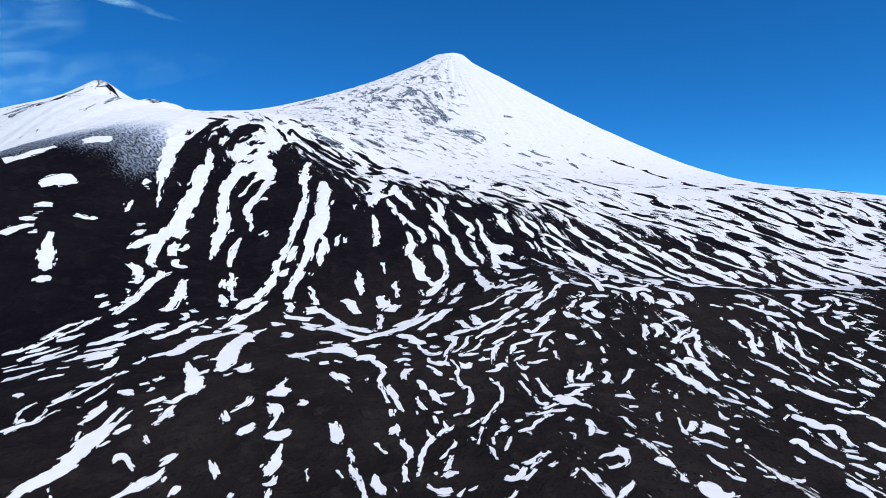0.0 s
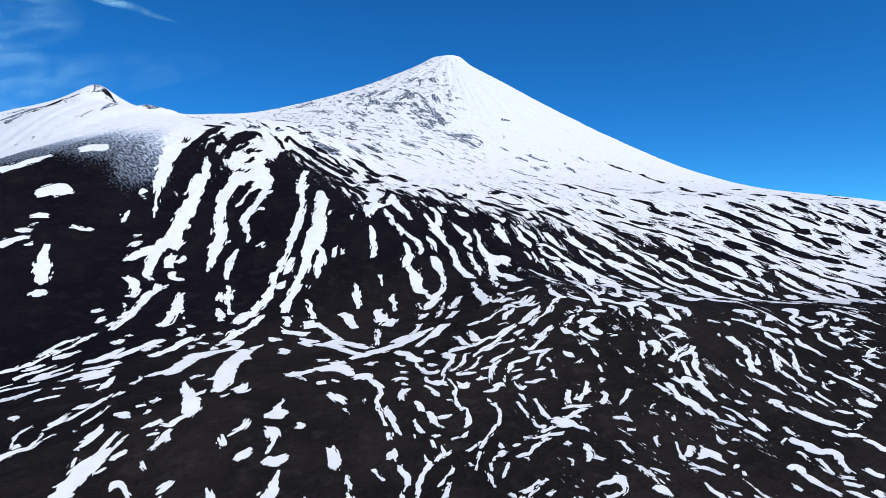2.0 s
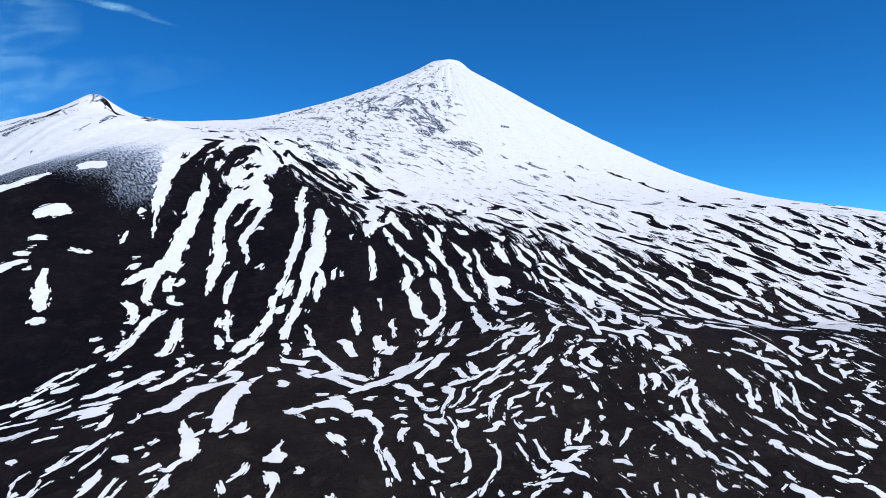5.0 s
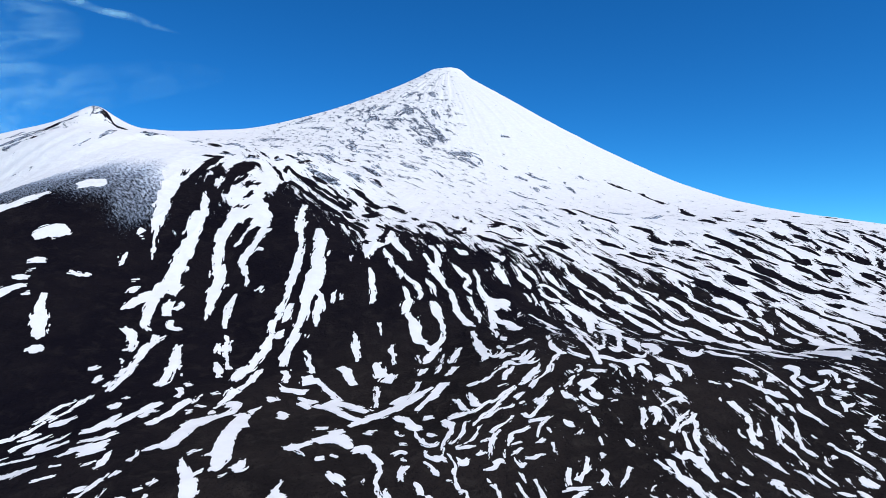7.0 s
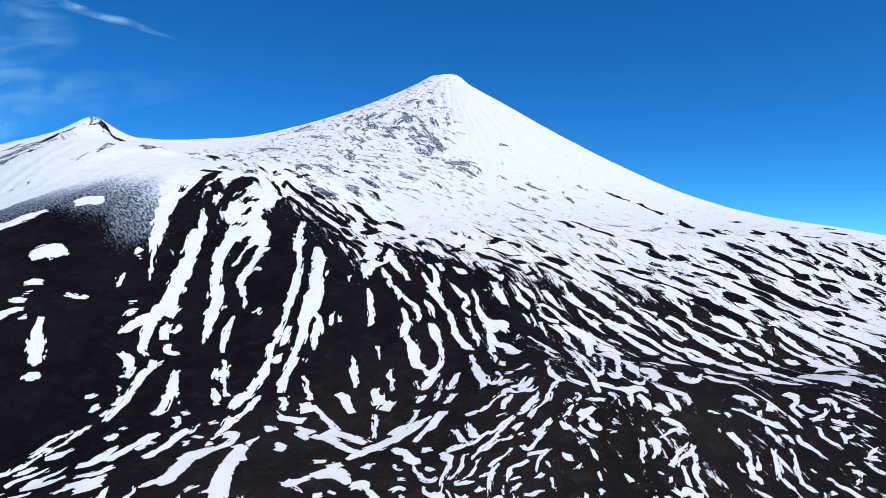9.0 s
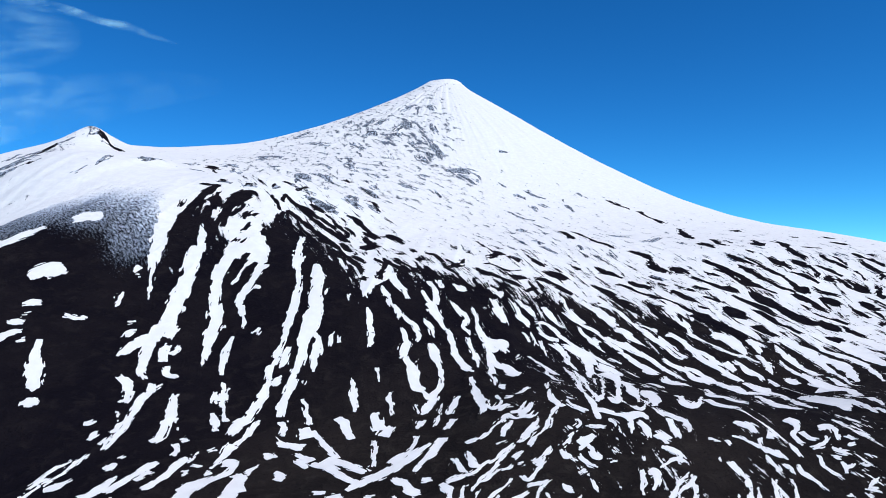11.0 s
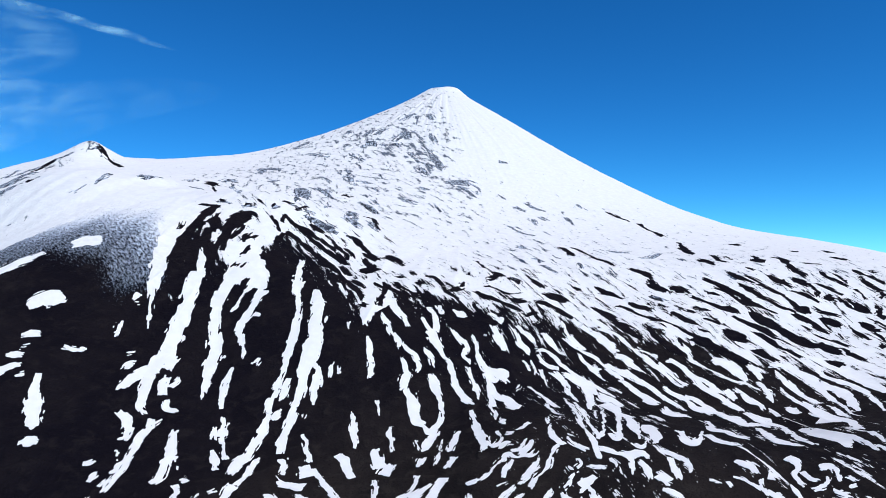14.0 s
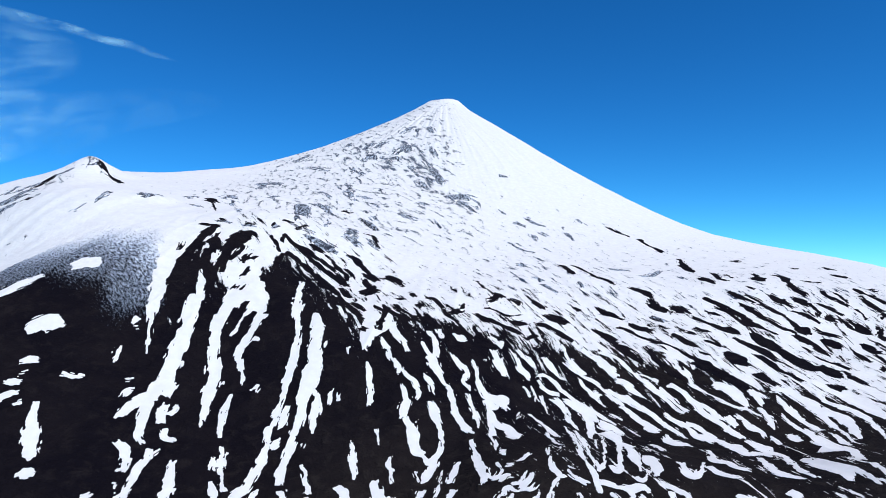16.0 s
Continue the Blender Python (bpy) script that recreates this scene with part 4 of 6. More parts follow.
lava_streak((1136, 1784, 15), (1143, 1763, 16), (1142, 1742, 24), (1141, 1725, 33), (1160, 1730, 19))
lava_streak((1101, 1665, 15), (1105, 1649, 32), (1108, 1632, 28), (1123, 1626, 11))
lava_streak((1060, 1659, 7), (1053, 1626, 15), (1056, 1608, 19), (1058, 1584, 11))
lava_streak((1096, 1615, 10), (1097, 1589, 14), (1095, 1567, 11))
lava_streak((859, 1642, 26), (869, 1613, 43), (875, 1587, 51), (885, 1564, 55), (893, 1545, 47), (918, 1554, 13))
lava_streak((928, 1562, 21), (929, 1536, 47), (935, 1518, 65), (945, 1512, 32))
lava_streak((971, 1539, 10), (968, 1507, 25), (973, 1483, 27), (977, 1465, 16))
lava_streak((770, 1551, 33), (778, 1519, 32), (782, 1483, 23), (800, 1468, 22), (811, 1443, 18))
lava_streak((715, 1443, 33), (724, 1423, 32), (734, 1405, 28))
lava_streak((1200, 1750, 11), (1185, 1719, 11), (1166, 1702, 7))
lava_streak((1244, 1804, 12), (1267, 1821, 13))
lava_streak((1172, 1697, 16), (1175, 1684, 19))
lava_streak((1190, 1941, 15), (1191, 1901, 19), (1198, 1872, 15))
lava_streak((1278, 1918, 18), (1278, 1879, 23), (1281, 1849, 23))
lava_streak((946, 1616, 11), (962, 1596, 12), (978, 1575, 12), (992, 1555, 12))
lava_streak((1070, 1556, 17), (1072, 1539, 21))
lava_streak((888, 1453, 20), (890, 1439, 39), (894, 1429, 22))
snow_streak((-223, 1401, 6), (-214, 1383, 8), (-207, 1366, 5))
snow_streak((-248, 1401, 6), (-242, 1385, 5))
snow_streak((-180, 1424, 12), (-163, 1392, 20), (-152, 1345, 24), (-153, 1303, 29), (-151, 1268, 18), (-150, 1253, 6))
snow_streak((-141, 1301, 17), (-125, 1321, 22), (-116, 1347, 19), (-114, 1376, 16), (-117, 1404, 10))
snow_streak((-107, 1360, 17), (-97, 1330, 18), (-86, 1304, 17), (-75, 1288, 15), (-67, 1271, 8))
snow_streak((-121, 1299, 6), (-112, 1278, 9), (-104, 1252, 10), (-97, 1234, 10))
snow_streak((-39, 1302, 7), (-28, 1281, 14), (-19, 1267, 22), (-13, 1241, 20))
snow_streak((-26, 1347, 11), (-16, 1328, 16), (-11, 1302, 16), (-13, 1275, 18))
snow_streak((-8, 1363, 10), (-2, 1337, 9))
snow_streak((31, 1356, 14), (40, 1348, 25), (48, 1350, 20))
snow_streak((104, 1364, 16), (116, 1354, 23), (127, 1349, 29))
snow_streak((-90, 1238, 9), (-83, 1219, 12), (-84, 1201, 6))
snow_streak((-75, 1217, 5), (-64, 1202, 8), (-53, 1192, 10), (-46, 1181, 10), (-39, 1168, 10), (-45, 1154, 7))
snow_streak((-73, 1180, 5), (-65, 1158, 9), (-61, 1146, 14), (-64, 1128, 16), (-66, 1109, 8))
snow_streak((-62, 1106, 8), (-55, 1090, 14), (-51, 1073, 11))
snow_streak((-43, 1107, 6), (-45, 1089, 6))
snow_streak((-32, 1214, 7), (-25, 1203, 14), (-18, 1191, 10), (-14, 1172, 4))
snow_streak((-16, 1249, 25), (-7, 1230, 16), (3, 1208, 10), (14, 1197, 10), (19, 1177, 9), (21, 1156, 9), (24, 1135, 9), (33, 1115, 10), (42, 1096, 13), (54, 1080, 9))
snow_streak((-21, 1148, 9), (-14, 1140, 14), (-10, 1119, 13), (-4, 1100, 8), (0, 1078, 8))
snow_streak((23, 1287, 7), (30, 1272, 13), (40, 1257, 13), (48, 1242, 8), (43, 1219, 6), (52, 1208, 10), (53, 1197, 4))
snow_streak((60, 1279, 6), (67, 1258, 8), (69, 1234, 9), (73, 1212, 13), (81, 1195, 18), (91, 1189, 21), (103, 1186, 24), (113, 1174, 18), (119, 1165, 6))
snow_streak((49, 1186, 4), (53, 1164, 5), (57, 1147, 7), (63, 1125, 9), (64, 1100, 6))
snow_streak((83, 1172, 7), (87, 1149, 8), (85, 1109, 10), (86, 1080, 10))
lava_streak((-27, 1531, 32), (-13, 1521, 25), (-3, 1491, 16), (4, 1477, 10))
lava_streak((-55, 1465, 20), (-45, 1459, 19))
lava_streak((-101, 1501, 23), (-94, 1506, 23))
lava_streak((-74, 1548, 12), (-63, 1520, 9))
lava_streak((17, 1449, 12), (30, 1459, 17), (44, 1487, 12), (54, 1524, 6))
lava_streak((4, 1466, 10), (23, 1430, 12), (41, 1402, 11), (59, 1371, 13), (76, 1349, 10))
lava_streak((83, 1480, 12), (94, 1453, 16), (106, 1437, 12))
lava_streak((70, 1408, 8), (77, 1377, 10), (82, 1363, 7))
lava_streak((95, 1465, 14), (113, 1448, 15), (132, 1437, 20), (150, 1430, 20), (174, 1421, 15))
lava_streak((122, 1563, 6), (142, 1633, 18), (153, 1617, 18))
lava_streak((-106, 1450, 14), (-85, 1422, 11), (-65, 1403, 13), (-45, 1379, 11))
lava_streak((98, 1746, 17), (108, 1659, 9))
lava_streak((-95, 1391, 17), (-79, 1389, 15), (-63, 1374, 10))
lava_streak((-193, 1645, 22), (-180, 1631, 35), (-164, 1620, 20))
lava_streak((-140, 1652, 25), (-125, 1653, 40), (-105, 1633, 20), (-94, 1609, 9))
lava_streak((-185, 1497, 21), (-176, 1520, 29), (-164, 1538, 23), (-151, 1518, 10))
lava_streak((-200, 1436, 15), (-183, 1422, 18), (-171, 1403, 8))
lava_streak((-149, 1431, 10), (-134, 1412, 18), (-123, 1411, 11), (-126, 1373, 10), (-128, 1327, 8))
lava_streak((-165, 1329, 17), (-155, 1323, 15))
lava_streak((-308, 1559, 16), (-282, 1534, 18), (-255, 1494, 15), (-227, 1445, 15), (-204, 1417, 15), (-180, 1379, 11), (-165, 1354, 7))
lava_streak((-287, 1600, 16), (-267, 1581, 19), (-246, 1563, 17), (-228, 1533, 15))
lava_streak((-236, 1503, 12), (-222, 1476, 18), (-211, 1467, 13))
lava_streak((-130, 1440, 10), (-108, 1404, 11), (-95, 1391, 15), (-75, 1368, 13), (-56, 1347, 11))
lava_streak((-417, 1709, 9), (-393, 1684, 16), (-368, 1675, 20), (-341, 1653, 18), (-313, 1622, 19), (-286, 1592, 19), (-260, 1566, 17), (-239, 1539, 10))
lava_streak((-376, 1677, 13), (-354, 1680, 16), (-328, 1661, 14), (-302, 1640, 16), (-277, 1622, 14), (-252, 1582, 12), (-231, 1557, 11))
rimed_streak((-375, 1738, 18), (-356, 1739, 21), (-340, 1737, 24), (-319, 1730, 32), (-299, 1730, 34), (-285, 1728, 15))
lava_streak((-395, 1633, 23), (-370, 1619, 24), (-345, 1604, 21), (-316, 1564, 21), (-288, 1529, 22), (-261, 1490, 17), (-237, 1463, 14))
lava_streak((-346, 1711, 14), (-328, 1699, 21), (-317, 1694, 13))
lava_streak((-313, 1699, 10), (-285, 1669, 13), (-260, 1634, 16), (-238, 1603, 12), (-231, 1574, 5))
lava_streak((-268, 1704, 12), (-254, 1681, 13), (-245, 1660, 6))
lava_streak((-248, 1739, 19), (-231, 1729, 21), (-215, 1701, 21), (-196, 1671, 19), (-178, 1638, 18), (-160, 1611, 14))
lava_streak((-244, 1640, 11), (-226, 1616, 16), (-213, 1589, 7))
lava_streak((-192, 1607, 15), (-177, 1569, 21), (-155, 1528, 21))
lava_streak((-135, 1648, 34), (-122, 1637, 30))
rimed_streak((-273, 1867, 4), (-299, 2133, 32), (-252, 1883, 7), (-235, 1855, 13))
lava_streak((-240, 2120, 24), (-224, 2090, 19), (-191, 1913, 10))
lava_streak((-291, 2301, 12), (-254, 2242, 18), (-224, 2202, 20))
rimed_streak((-508, 2304, 35), (-485, 2292, 35))
lava_streak((-395, 1757, 6), (-381, 1803, 7))
lava_streak((-455, 1749, 8), (-459, 1734, 6))
rimed_streak((-340, 1845, 3), (-393, 2236, 5))
lava_streak((-357, 2357, 27), (-339, 2344, 19))
lava_streak((-450, 1673, 19), (-432, 1663, 10), (-417, 1630, 8))
lava_streak((-421, 1678, 6), (-418, 1708, 6))
lava_streak((-440, 1783, 14), (-417, 1784, 14))
lava_streak((-634, 1548, 9), (-637, 1567, 11), (-639, 1584, 9))
lava_streak((-591, 1389, 8), (-597, 1430, 13), (-603, 1474, 18), (-603, 1517, 21), (-606, 1559, 19), (-606, 1593, 18), (-606, 1631, 23), (-601, 1658, 21), (-594, 1680, 12))
lava_streak((-552, 1406, 25), (-578, 1463, 27), (-596, 1509, 17))
lava_streak((-576, 1571, 18), (-558, 1515, 25), (-536, 1469, 30), (-514, 1432, 24), (-507, 1401, 18))
lava_streak((-506, 1472, 10), (-514, 1511, 15), (-521, 1564, 22), (-528, 1602, 24), (-526, 1633, 36), (-511, 1654, 39), (-496, 1667, 30), (-484, 1663, 12))
lava_streak((-507, 1532, 18), (-499, 1572, 16), (-497, 1609, 17))
lava_streak((-579, 1599, 32), (-571, 1617, 18), (-546, 1565, 14))
lava_streak((-478, 1528, 11), (-477, 1555, 16), (-473, 1578, 9))
lava_streak((-460, 1556, 10), (-457, 1569, 8))
lava_streak((-464, 1462, 8), (-457, 1481, 11), (-456, 1511, 6))
lava_streak((-443, 1416, 9), (-439, 1437, 10))
lava_streak((-461, 1414, 11), (-457, 1427, 11))
lava_streak((-402, 1486, 7), (-403, 1549, 11), (-406, 1588, 14), (-400, 1621, 13))
lava_streak((-642, 1688, 14), (-618, 1685, 13), (-590, 1682, 12))
lava_streak((-598, 1724, 20), (-587, 1723, 19))
lava_streak((-523, 1715, 16), (-509, 1720, 12))
lava_streak((917, 2440, 12), (885, 2317, 33), (868, 2222, 40), (869, 2174, 20))
lava_streak((845, 2070, 25), (853, 2045, 37), (856, 1999, 11))
lava_streak((925, 2156, 20), (902, 2064, 15), (907, 2031, 17))
lava_streak((956, 2131, 19), (942, 2071, 10))
lava_streak((1129, 2451, 30), (1161, 2473, 23))
lava_streak((1078, 2186, 10), (1023, 2055, 32), (1061, 2102, 27))
lava_streak((945, 1964, 18), (961, 1949, 24))
lava_streak((872, 1926, 13), (886, 1901, 20), (901, 1879, 19), (911, 1859, 10))
lava_streak((912, 1902, 13), (928, 1883, 19), (937, 1852, 16), (948, 1825, 13))
lava_streak((780, 1891, 17), (798, 1866, 20), (817, 1842, 16), (839, 1819, 14), (852, 1794, 10))
lava_streak((802, 1844, 16), (822, 1817, 19), (843, 1793, 18), (857, 1773, 14))
lava_streak((876, 1845, 17), (887, 1823, 27), (893, 1796, 22), (898, 1776, 11))
lava_streak((984, 1911, 17), (991, 1891, 27), (997, 1872, 39), (1005, 1861, 26), (1012, 1854, 13))
lava_streak((1135, 2182, 20), (1150, 2163, 33), (1144, 2110, 21), (1106, 2008, 8))
lava_streak((928, 1850, 13), (943, 1817, 17), (966, 1799, 14))
lava_streak((1309, 2354, 21), (1325, 2353, 21))
lava_streak((1163, 2170, 16), (1119, 2047, 22), (1103, 1976, 32), (1103, 1946, 31), (1101, 1916, 14))
lava_streak((1050, 1891, 31), (1059, 1878, 49), (1067, 1862, 23))
lava_streak((1187, 1987, 18), (1181, 1949, 29), (1185, 1919, 26))
lava_streak((1225, 1983, 14), (1221, 1940, 16), (1215, 1899, 11))
lava_streak((1113, 1870, 25), (1121, 1851, 34), (1132, 1833, 24), (1144, 1814, 19))
lava_streak((1094, 1799, 25), (1102, 1786, 24))
lava_streak((1049, 1817, 14), (1049, 1790, 13))
lava_streak((1398, 2261, 27), (1403, 2237, 48), (1413, 2215, 27))
lava_streak((1477, 2441, 22), (1468, 2391, 29))
lava_streak((1301, 1978, 12), (1283, 1924, 16), (1278, 1879, 22), (1273, 1848, 19), (1267, 1817, 21))
lava_streak((1343, 2000, 20), (1338, 1955, 18), (1333, 1911, 21))
lava_streak((1332, 2052, 17), (1328, 2004, 15))
lava_streak((1388, 2053, 25), (1404, 2055, 19))
lava_streak((1211, 1854, 10), (1209, 1826, 8), (1198, 1793, 4))
lava_streak((1205, 2111, 19), (1229, 2110, 19), (1255, 2107, 19))
lava_streak((-526, 1569, 21), (-518, 1600, 26), (-510, 1627, 27), (-496, 1644, 20))
lava_streak((-579, 1649, 12), (-572, 1607, 16), (-557, 1550, 16))
lava_streak((-596, 1595, 12), (-587, 1545, 14), (-572, 1490, 15), (-553, 1435, 17))
lava_streak((-581, 1416, 15), (-594, 1462, 15), (-600, 1499, 14))
rimed_streak((-219, 3625, 18), (-190, 3701, 47), (-158, 3726, 32))
rimed_streak((-138, 3549, 13), (-135, 3632, 16), (-144, 3703, 10))
rimed_streak((-68, 3710, 12), (-54, 3655, 19), (-47, 3615, 11))
rimed_streak((-153, 3459, 18), (-130, 3414, 26), (-103, 3354, 16))
rimed_streak((-235, 3313, 27), (-218, 3361, 41), (-190, 3402, 51), (-170, 3373, 20))
rimed_streak((-224, 3277, 35), (-202, 3246, 25))
rimed_streak((-101, 3284, 18), (-70, 3230, 25), (-47, 3180, 27), (-26, 3115, 22), (-4, 3048, 18), (2, 3010, 9))
rimed_streak((-149, 3173, 20), (-130, 3128, 19), (-108, 3070, 20))
rimed_streak((-105, 2997, 24), (-85, 2934, 40), (-63, 2900, 26))
rimed_streak((-81, 3077, 25), (-52, 3032, 37))
rimed_streak((-59, 3414, 14), (-43, 3353, 18), (-22, 3290, 11))
rimed_streak((19, 2839, 34), (53, 2867, 50), (92, 2889, 69), (131, 2899, 61), (163, 2860, 22), (170, 2775, 10))
rimed_streak((77, 2812, 43), (114, 2796, 46), (148, 2726, 25))
rimed_streak((-143, 2410, 22), (-121, 2413, 29), (-95, 2405, 22))
rimed_streak((-31, 2445, 13), (-16, 2408, 20), (-5, 2373, 14))
rimed_streak((-79, 2659, 24), (-62, 2641, 32))
rimed_streak((-243, 3004, 11), (-226, 2896, 17))
rimed_streak((-387, 3216, 18), (-371, 3284, 51), (-349, 3267, 24), (-325, 3180, 10))
rimed_streak((-294, 3270, 30), (-274, 3250, 29))
rimed_streak((-343, 3413, 18), (-324, 3462, 35), (-301, 3489, 25))
rimed_streak((-403, 3405, 23), (-386, 3463, 35), (-369, 3483, 28))
rimed_streak((-517, 3469, 25), (-505, 3540, 35))
rimed_streak((-435, 3111, 19), (-406, 3060, 25), (-375, 3007, 21))
rimed_streak((-392, 2938, 12), (-366, 2832, 9))
rimed_streak((-463, 2809, 14), (-424, 2690, 14))
rimed_streak((-419, 2816, 14), (-386, 2712, 17), (-349, 2577, 9))
rimed_streak((-412, 2643, 18), (-373, 2573, 21), (-342, 2511, 13))
rimed_streak((-287, 2391, 14), (-266, 2361, 16), (-240, 2309, 11))
rimed_streak((-295, 2288, 18), (-261, 2257, 20), (-225, 2201, 19))
rimed_streak((-276, 1849, 22), (-257, 1840, 28), (-240, 1824, 15))
rimed_streak((-265, 2503, 20), (-243, 2468, 14))
rimed_streak((-317, 2599, 24), (-293, 2575, 23))
rimed_streak((-269, 2776, 13), (-248, 2687, 10))
rimed_streak((302, 3191, 19), (336, 3189, 13))
rimed_streak((321, 2708, 32), (349, 2678, 24))
rimed_streak((376, 2790, 21), (408, 2757, 24), (442, 2736, 17))
rimed_streak((267, 2823, 11), (271, 2792, 11))
rimed_streak((371, 2582, 15), (375, 2506, 16))
rimed_streak((414, 2639, 32), (434, 2614, 24))
rimed_streak((325, 2720, 25), (341, 2690, 19))
rimed_streak((524, 2756, 8), (536, 2685, 12), (539, 2606, 8))
rimed_streak((624, 2866, 16), (641, 2828, 17))
lava_streak((748, 2833, 14), (774, 2790, 25), (815, 2758, 17))
lava_streak((853, 2724, 23), (865, 2662, 23), (888, 2612, 24), (893, 2548, 21))
lava_streak((584, 1950, 12), (602, 1925, 18), (619, 1899, 15), (613, 1840, 17), (612, 1791, 35), (625, 1782, 22))
lava_streak((660, 1812, 22), (673, 1805, 38), (694, 1795, 16))
rimed_streak((571, 1716, 21), (580, 1710, 26), (592, 1690, 15))
rimed_streak((255, 2370, 22), (273, 2339, 21), (298, 2295, 21), (327, 2279, 14))
rimed_streak((387, 2386, 14), (406, 2350, 14))
lava_streak((389, 2119, 19), (407, 2116, 19), (416, 2041, 26), (422, 2025, 18))
lava_streak((443, 2152, 13), (469, 2097, 13), (489, 2025, 12), (519, 2002, 18), (534, 1958, 11))
rimed_streak((569, 2156, 13), (598, 2157, 20), (633, 2164, 13))
rimed_streak((661, 2084, 13), (696, 2105, 17), (746, 2180, 10))
rimed_streak((285, 1928, 18), (299, 1906, 12))
rimed_streak((302, 1861, 23), (317, 1837, 26), (326, 1813, 13))
rimed_streak((184, 1616, 10), (185, 1570, 7))
rimed_streak((250, 2065, 25), (268, 2060, 19))
rimed_streak((181, 1755, 16), (193, 1726, 16))
rimed_streak((414, 1930, 9), (416, 1877, 8))
lava_streak((-773, 2118, 26), (-763, 2123, 10), (-650, 1835, 5))
rimed_streak((-755, 2214, 20), (-735, 2226, 7), (-577, 1807, 3))
rimed_streak((-598, 1712, 16), (-585, 1717, 18), (-567, 1705, 9))
rimed_streak((-529, 1707, 12), (-514, 1706, 19), (-500, 1705, 11))
rimed_streak((-732, 2538, 28), (-748, 2688, 33))
rimed_streak((-724, 2705, 33), (-718, 2773, 34), (-672, 2660, 16))
rimed_streak((-456, 1729, 10), (-450, 1741, 11))
rimed_streak((-415, 1812, 3), (-509, 2329, 42), (-390, 1861, 4))
rimed_streak((-465, 2385, 28), (-437, 2360, 32), (-405, 2310, 24), (-380, 2282, 17))
rimed_streak((-651, 3130, 29), (-599, 3096, 37), (-544, 3051, 26))
rimed_streak((-550, 2909, 27), (-525, 2870, 21))
rimed_streak((-480, 2602, 16), (-449, 2522, 14))
rimed_streak((-401, 2667, 25), (-370, 2611, 22), (-338, 2515, 13))
rimed_streak((-271, 1870, 23), (-253, 1858, 28), (-236, 1834, 13))
rimed_streak((-286, 2295, 14), (-254, 2255, 22), (-225, 2201, 13))
rimed_streak((-229, 2015, 24), (-202, 1899, 22), (-186, 1891, 17))
rimed_streak((-758, 3264, 30), (-722, 3301, 40), (-703, 3393, 30))
rimed_streak((-439, 3078, 25), (-406, 3038, 29), (-372, 2981, 22))
rimed_streak((-420, 1779, 14), (-387, 1774, 13), (-356, 1776, 13))
rimed_streak((-265, 1726, 17), (-249, 1722, 22))
snow_streak((-59, 801, 10), (-52, 792, 16), (-44, 787, 11), (-38, 775, 14), (-32, 772, 16), (-25, 770, 6))
snow_streak((-34, 759, 4), (-26, 738, 5), (-20, 728, 6), (-12, 724, 7), (-7, 728, 4))
snow_streak((-21, 711, 4), (-16, 701, 7), (-8, 696, 9), (-1, 693, 9), (3, 689, 4))
snow_streak((-3, 695, 4), (-1, 710, 4), (1, 725, 4), (5, 738, 6), (8, 749, 6))
snow_streak((0, 779, 5), (6, 768, 12), (10, 762, 8), (8, 744, 5))
snow_streak((8, 784, 9), (19, 788, 9), (28, 793, 7), (38, 795, 7), (49, 807, 6), (60, 819, 6))
snow_streak((-22, 795, 8), (-16, 794, 11), (-12, 790, 7))
snow_streak((-19, 757, 4), (-15, 749, 7), (-9, 744, 4))
snow_streak((-58, 759, 4), (-51, 749, 8), (-46, 751, 6))
snow_streak((-48, 731, 6), (-42, 732, 6))
snow_streak((-54, 708, 5), (-48, 714, 11), (-42, 710, 8))
snow_streak((-45, 696, 5), (-41, 693, 4))
snow_streak((-44, 654, 4), (-43, 668, 10), (-40, 680, 8))
snow_streak((-20, 687, 4), (-13, 680, 4), (-8, 669, 4), (-4, 663, 3))
snow_streak((-30, 650, 5), (-25, 643, 8), (-23, 631, 6))
snow_streak((-4, 618, 5), (1, 621, 6), (5, 625, 3))
snow_streak((16, 833, 6), (22, 820, 8), (26, 804, 8), (31, 796, 5))
snow_streak((34, 845, 4), (36, 826, 7), (40, 810, 12), (46, 814, 9))
snow_streak((-28, 829, 6), (-20, 843, 10), (-12, 856, 13), (-4, 872, 14), (1, 889, 15))
snow_streak((-62, 821, 6), (-54, 831, 7), (-48, 847, 7), (-41, 856, 8))
snow_streak((-35, 814, 5), (-29, 825, 6))
snow_streak((-66, 844, 11), (-56, 856, 15), (-46, 865, 9), (-39, 881, 6), (-35, 903, 8))
snow_streak((11, 722, 4), (18, 735, 3), (23, 747, 3), (24, 765, 4), (29, 772, 5))
snow_streak((14, 715, 5), (24, 722, 4), (34, 733, 4), (41, 751, 3), (48, 767, 3))
snow_streak((17, 711, 4), (27, 714, 4), (36, 717, 4))
snow_streak((37, 761, 3), (46, 781, 4), (56, 794, 5), (66, 806, 5), (77, 822, 4), (87, 837, 4), (96, 849, 3))
snow_streak((50, 777, 4), (61, 794, 5), (71, 803, 4))
snow_streak((63, 816, 5), (74, 827, 6), (83, 837, 6), (94, 848, 6))
snow_streak((76, 802, 4), (84, 805, 5), (90, 812, 3))
snow_streak((93, 824, 7), (101, 831, 9), (106, 837, 6))
snow_streak((96, 810, 6), (102, 811, 6))
snow_streak((57, 749, 4), (65, 759, 5), (74, 767, 5), (85, 782, 3))
snow_streak((50, 691, 3), (53, 707, 4), (55, 724, 5), (60, 740, 5), (68, 752, 4))
snow_streak((45, 725, 3), (51, 734, 4))
snow_streak((39, 701, 5), (44, 707, 4))
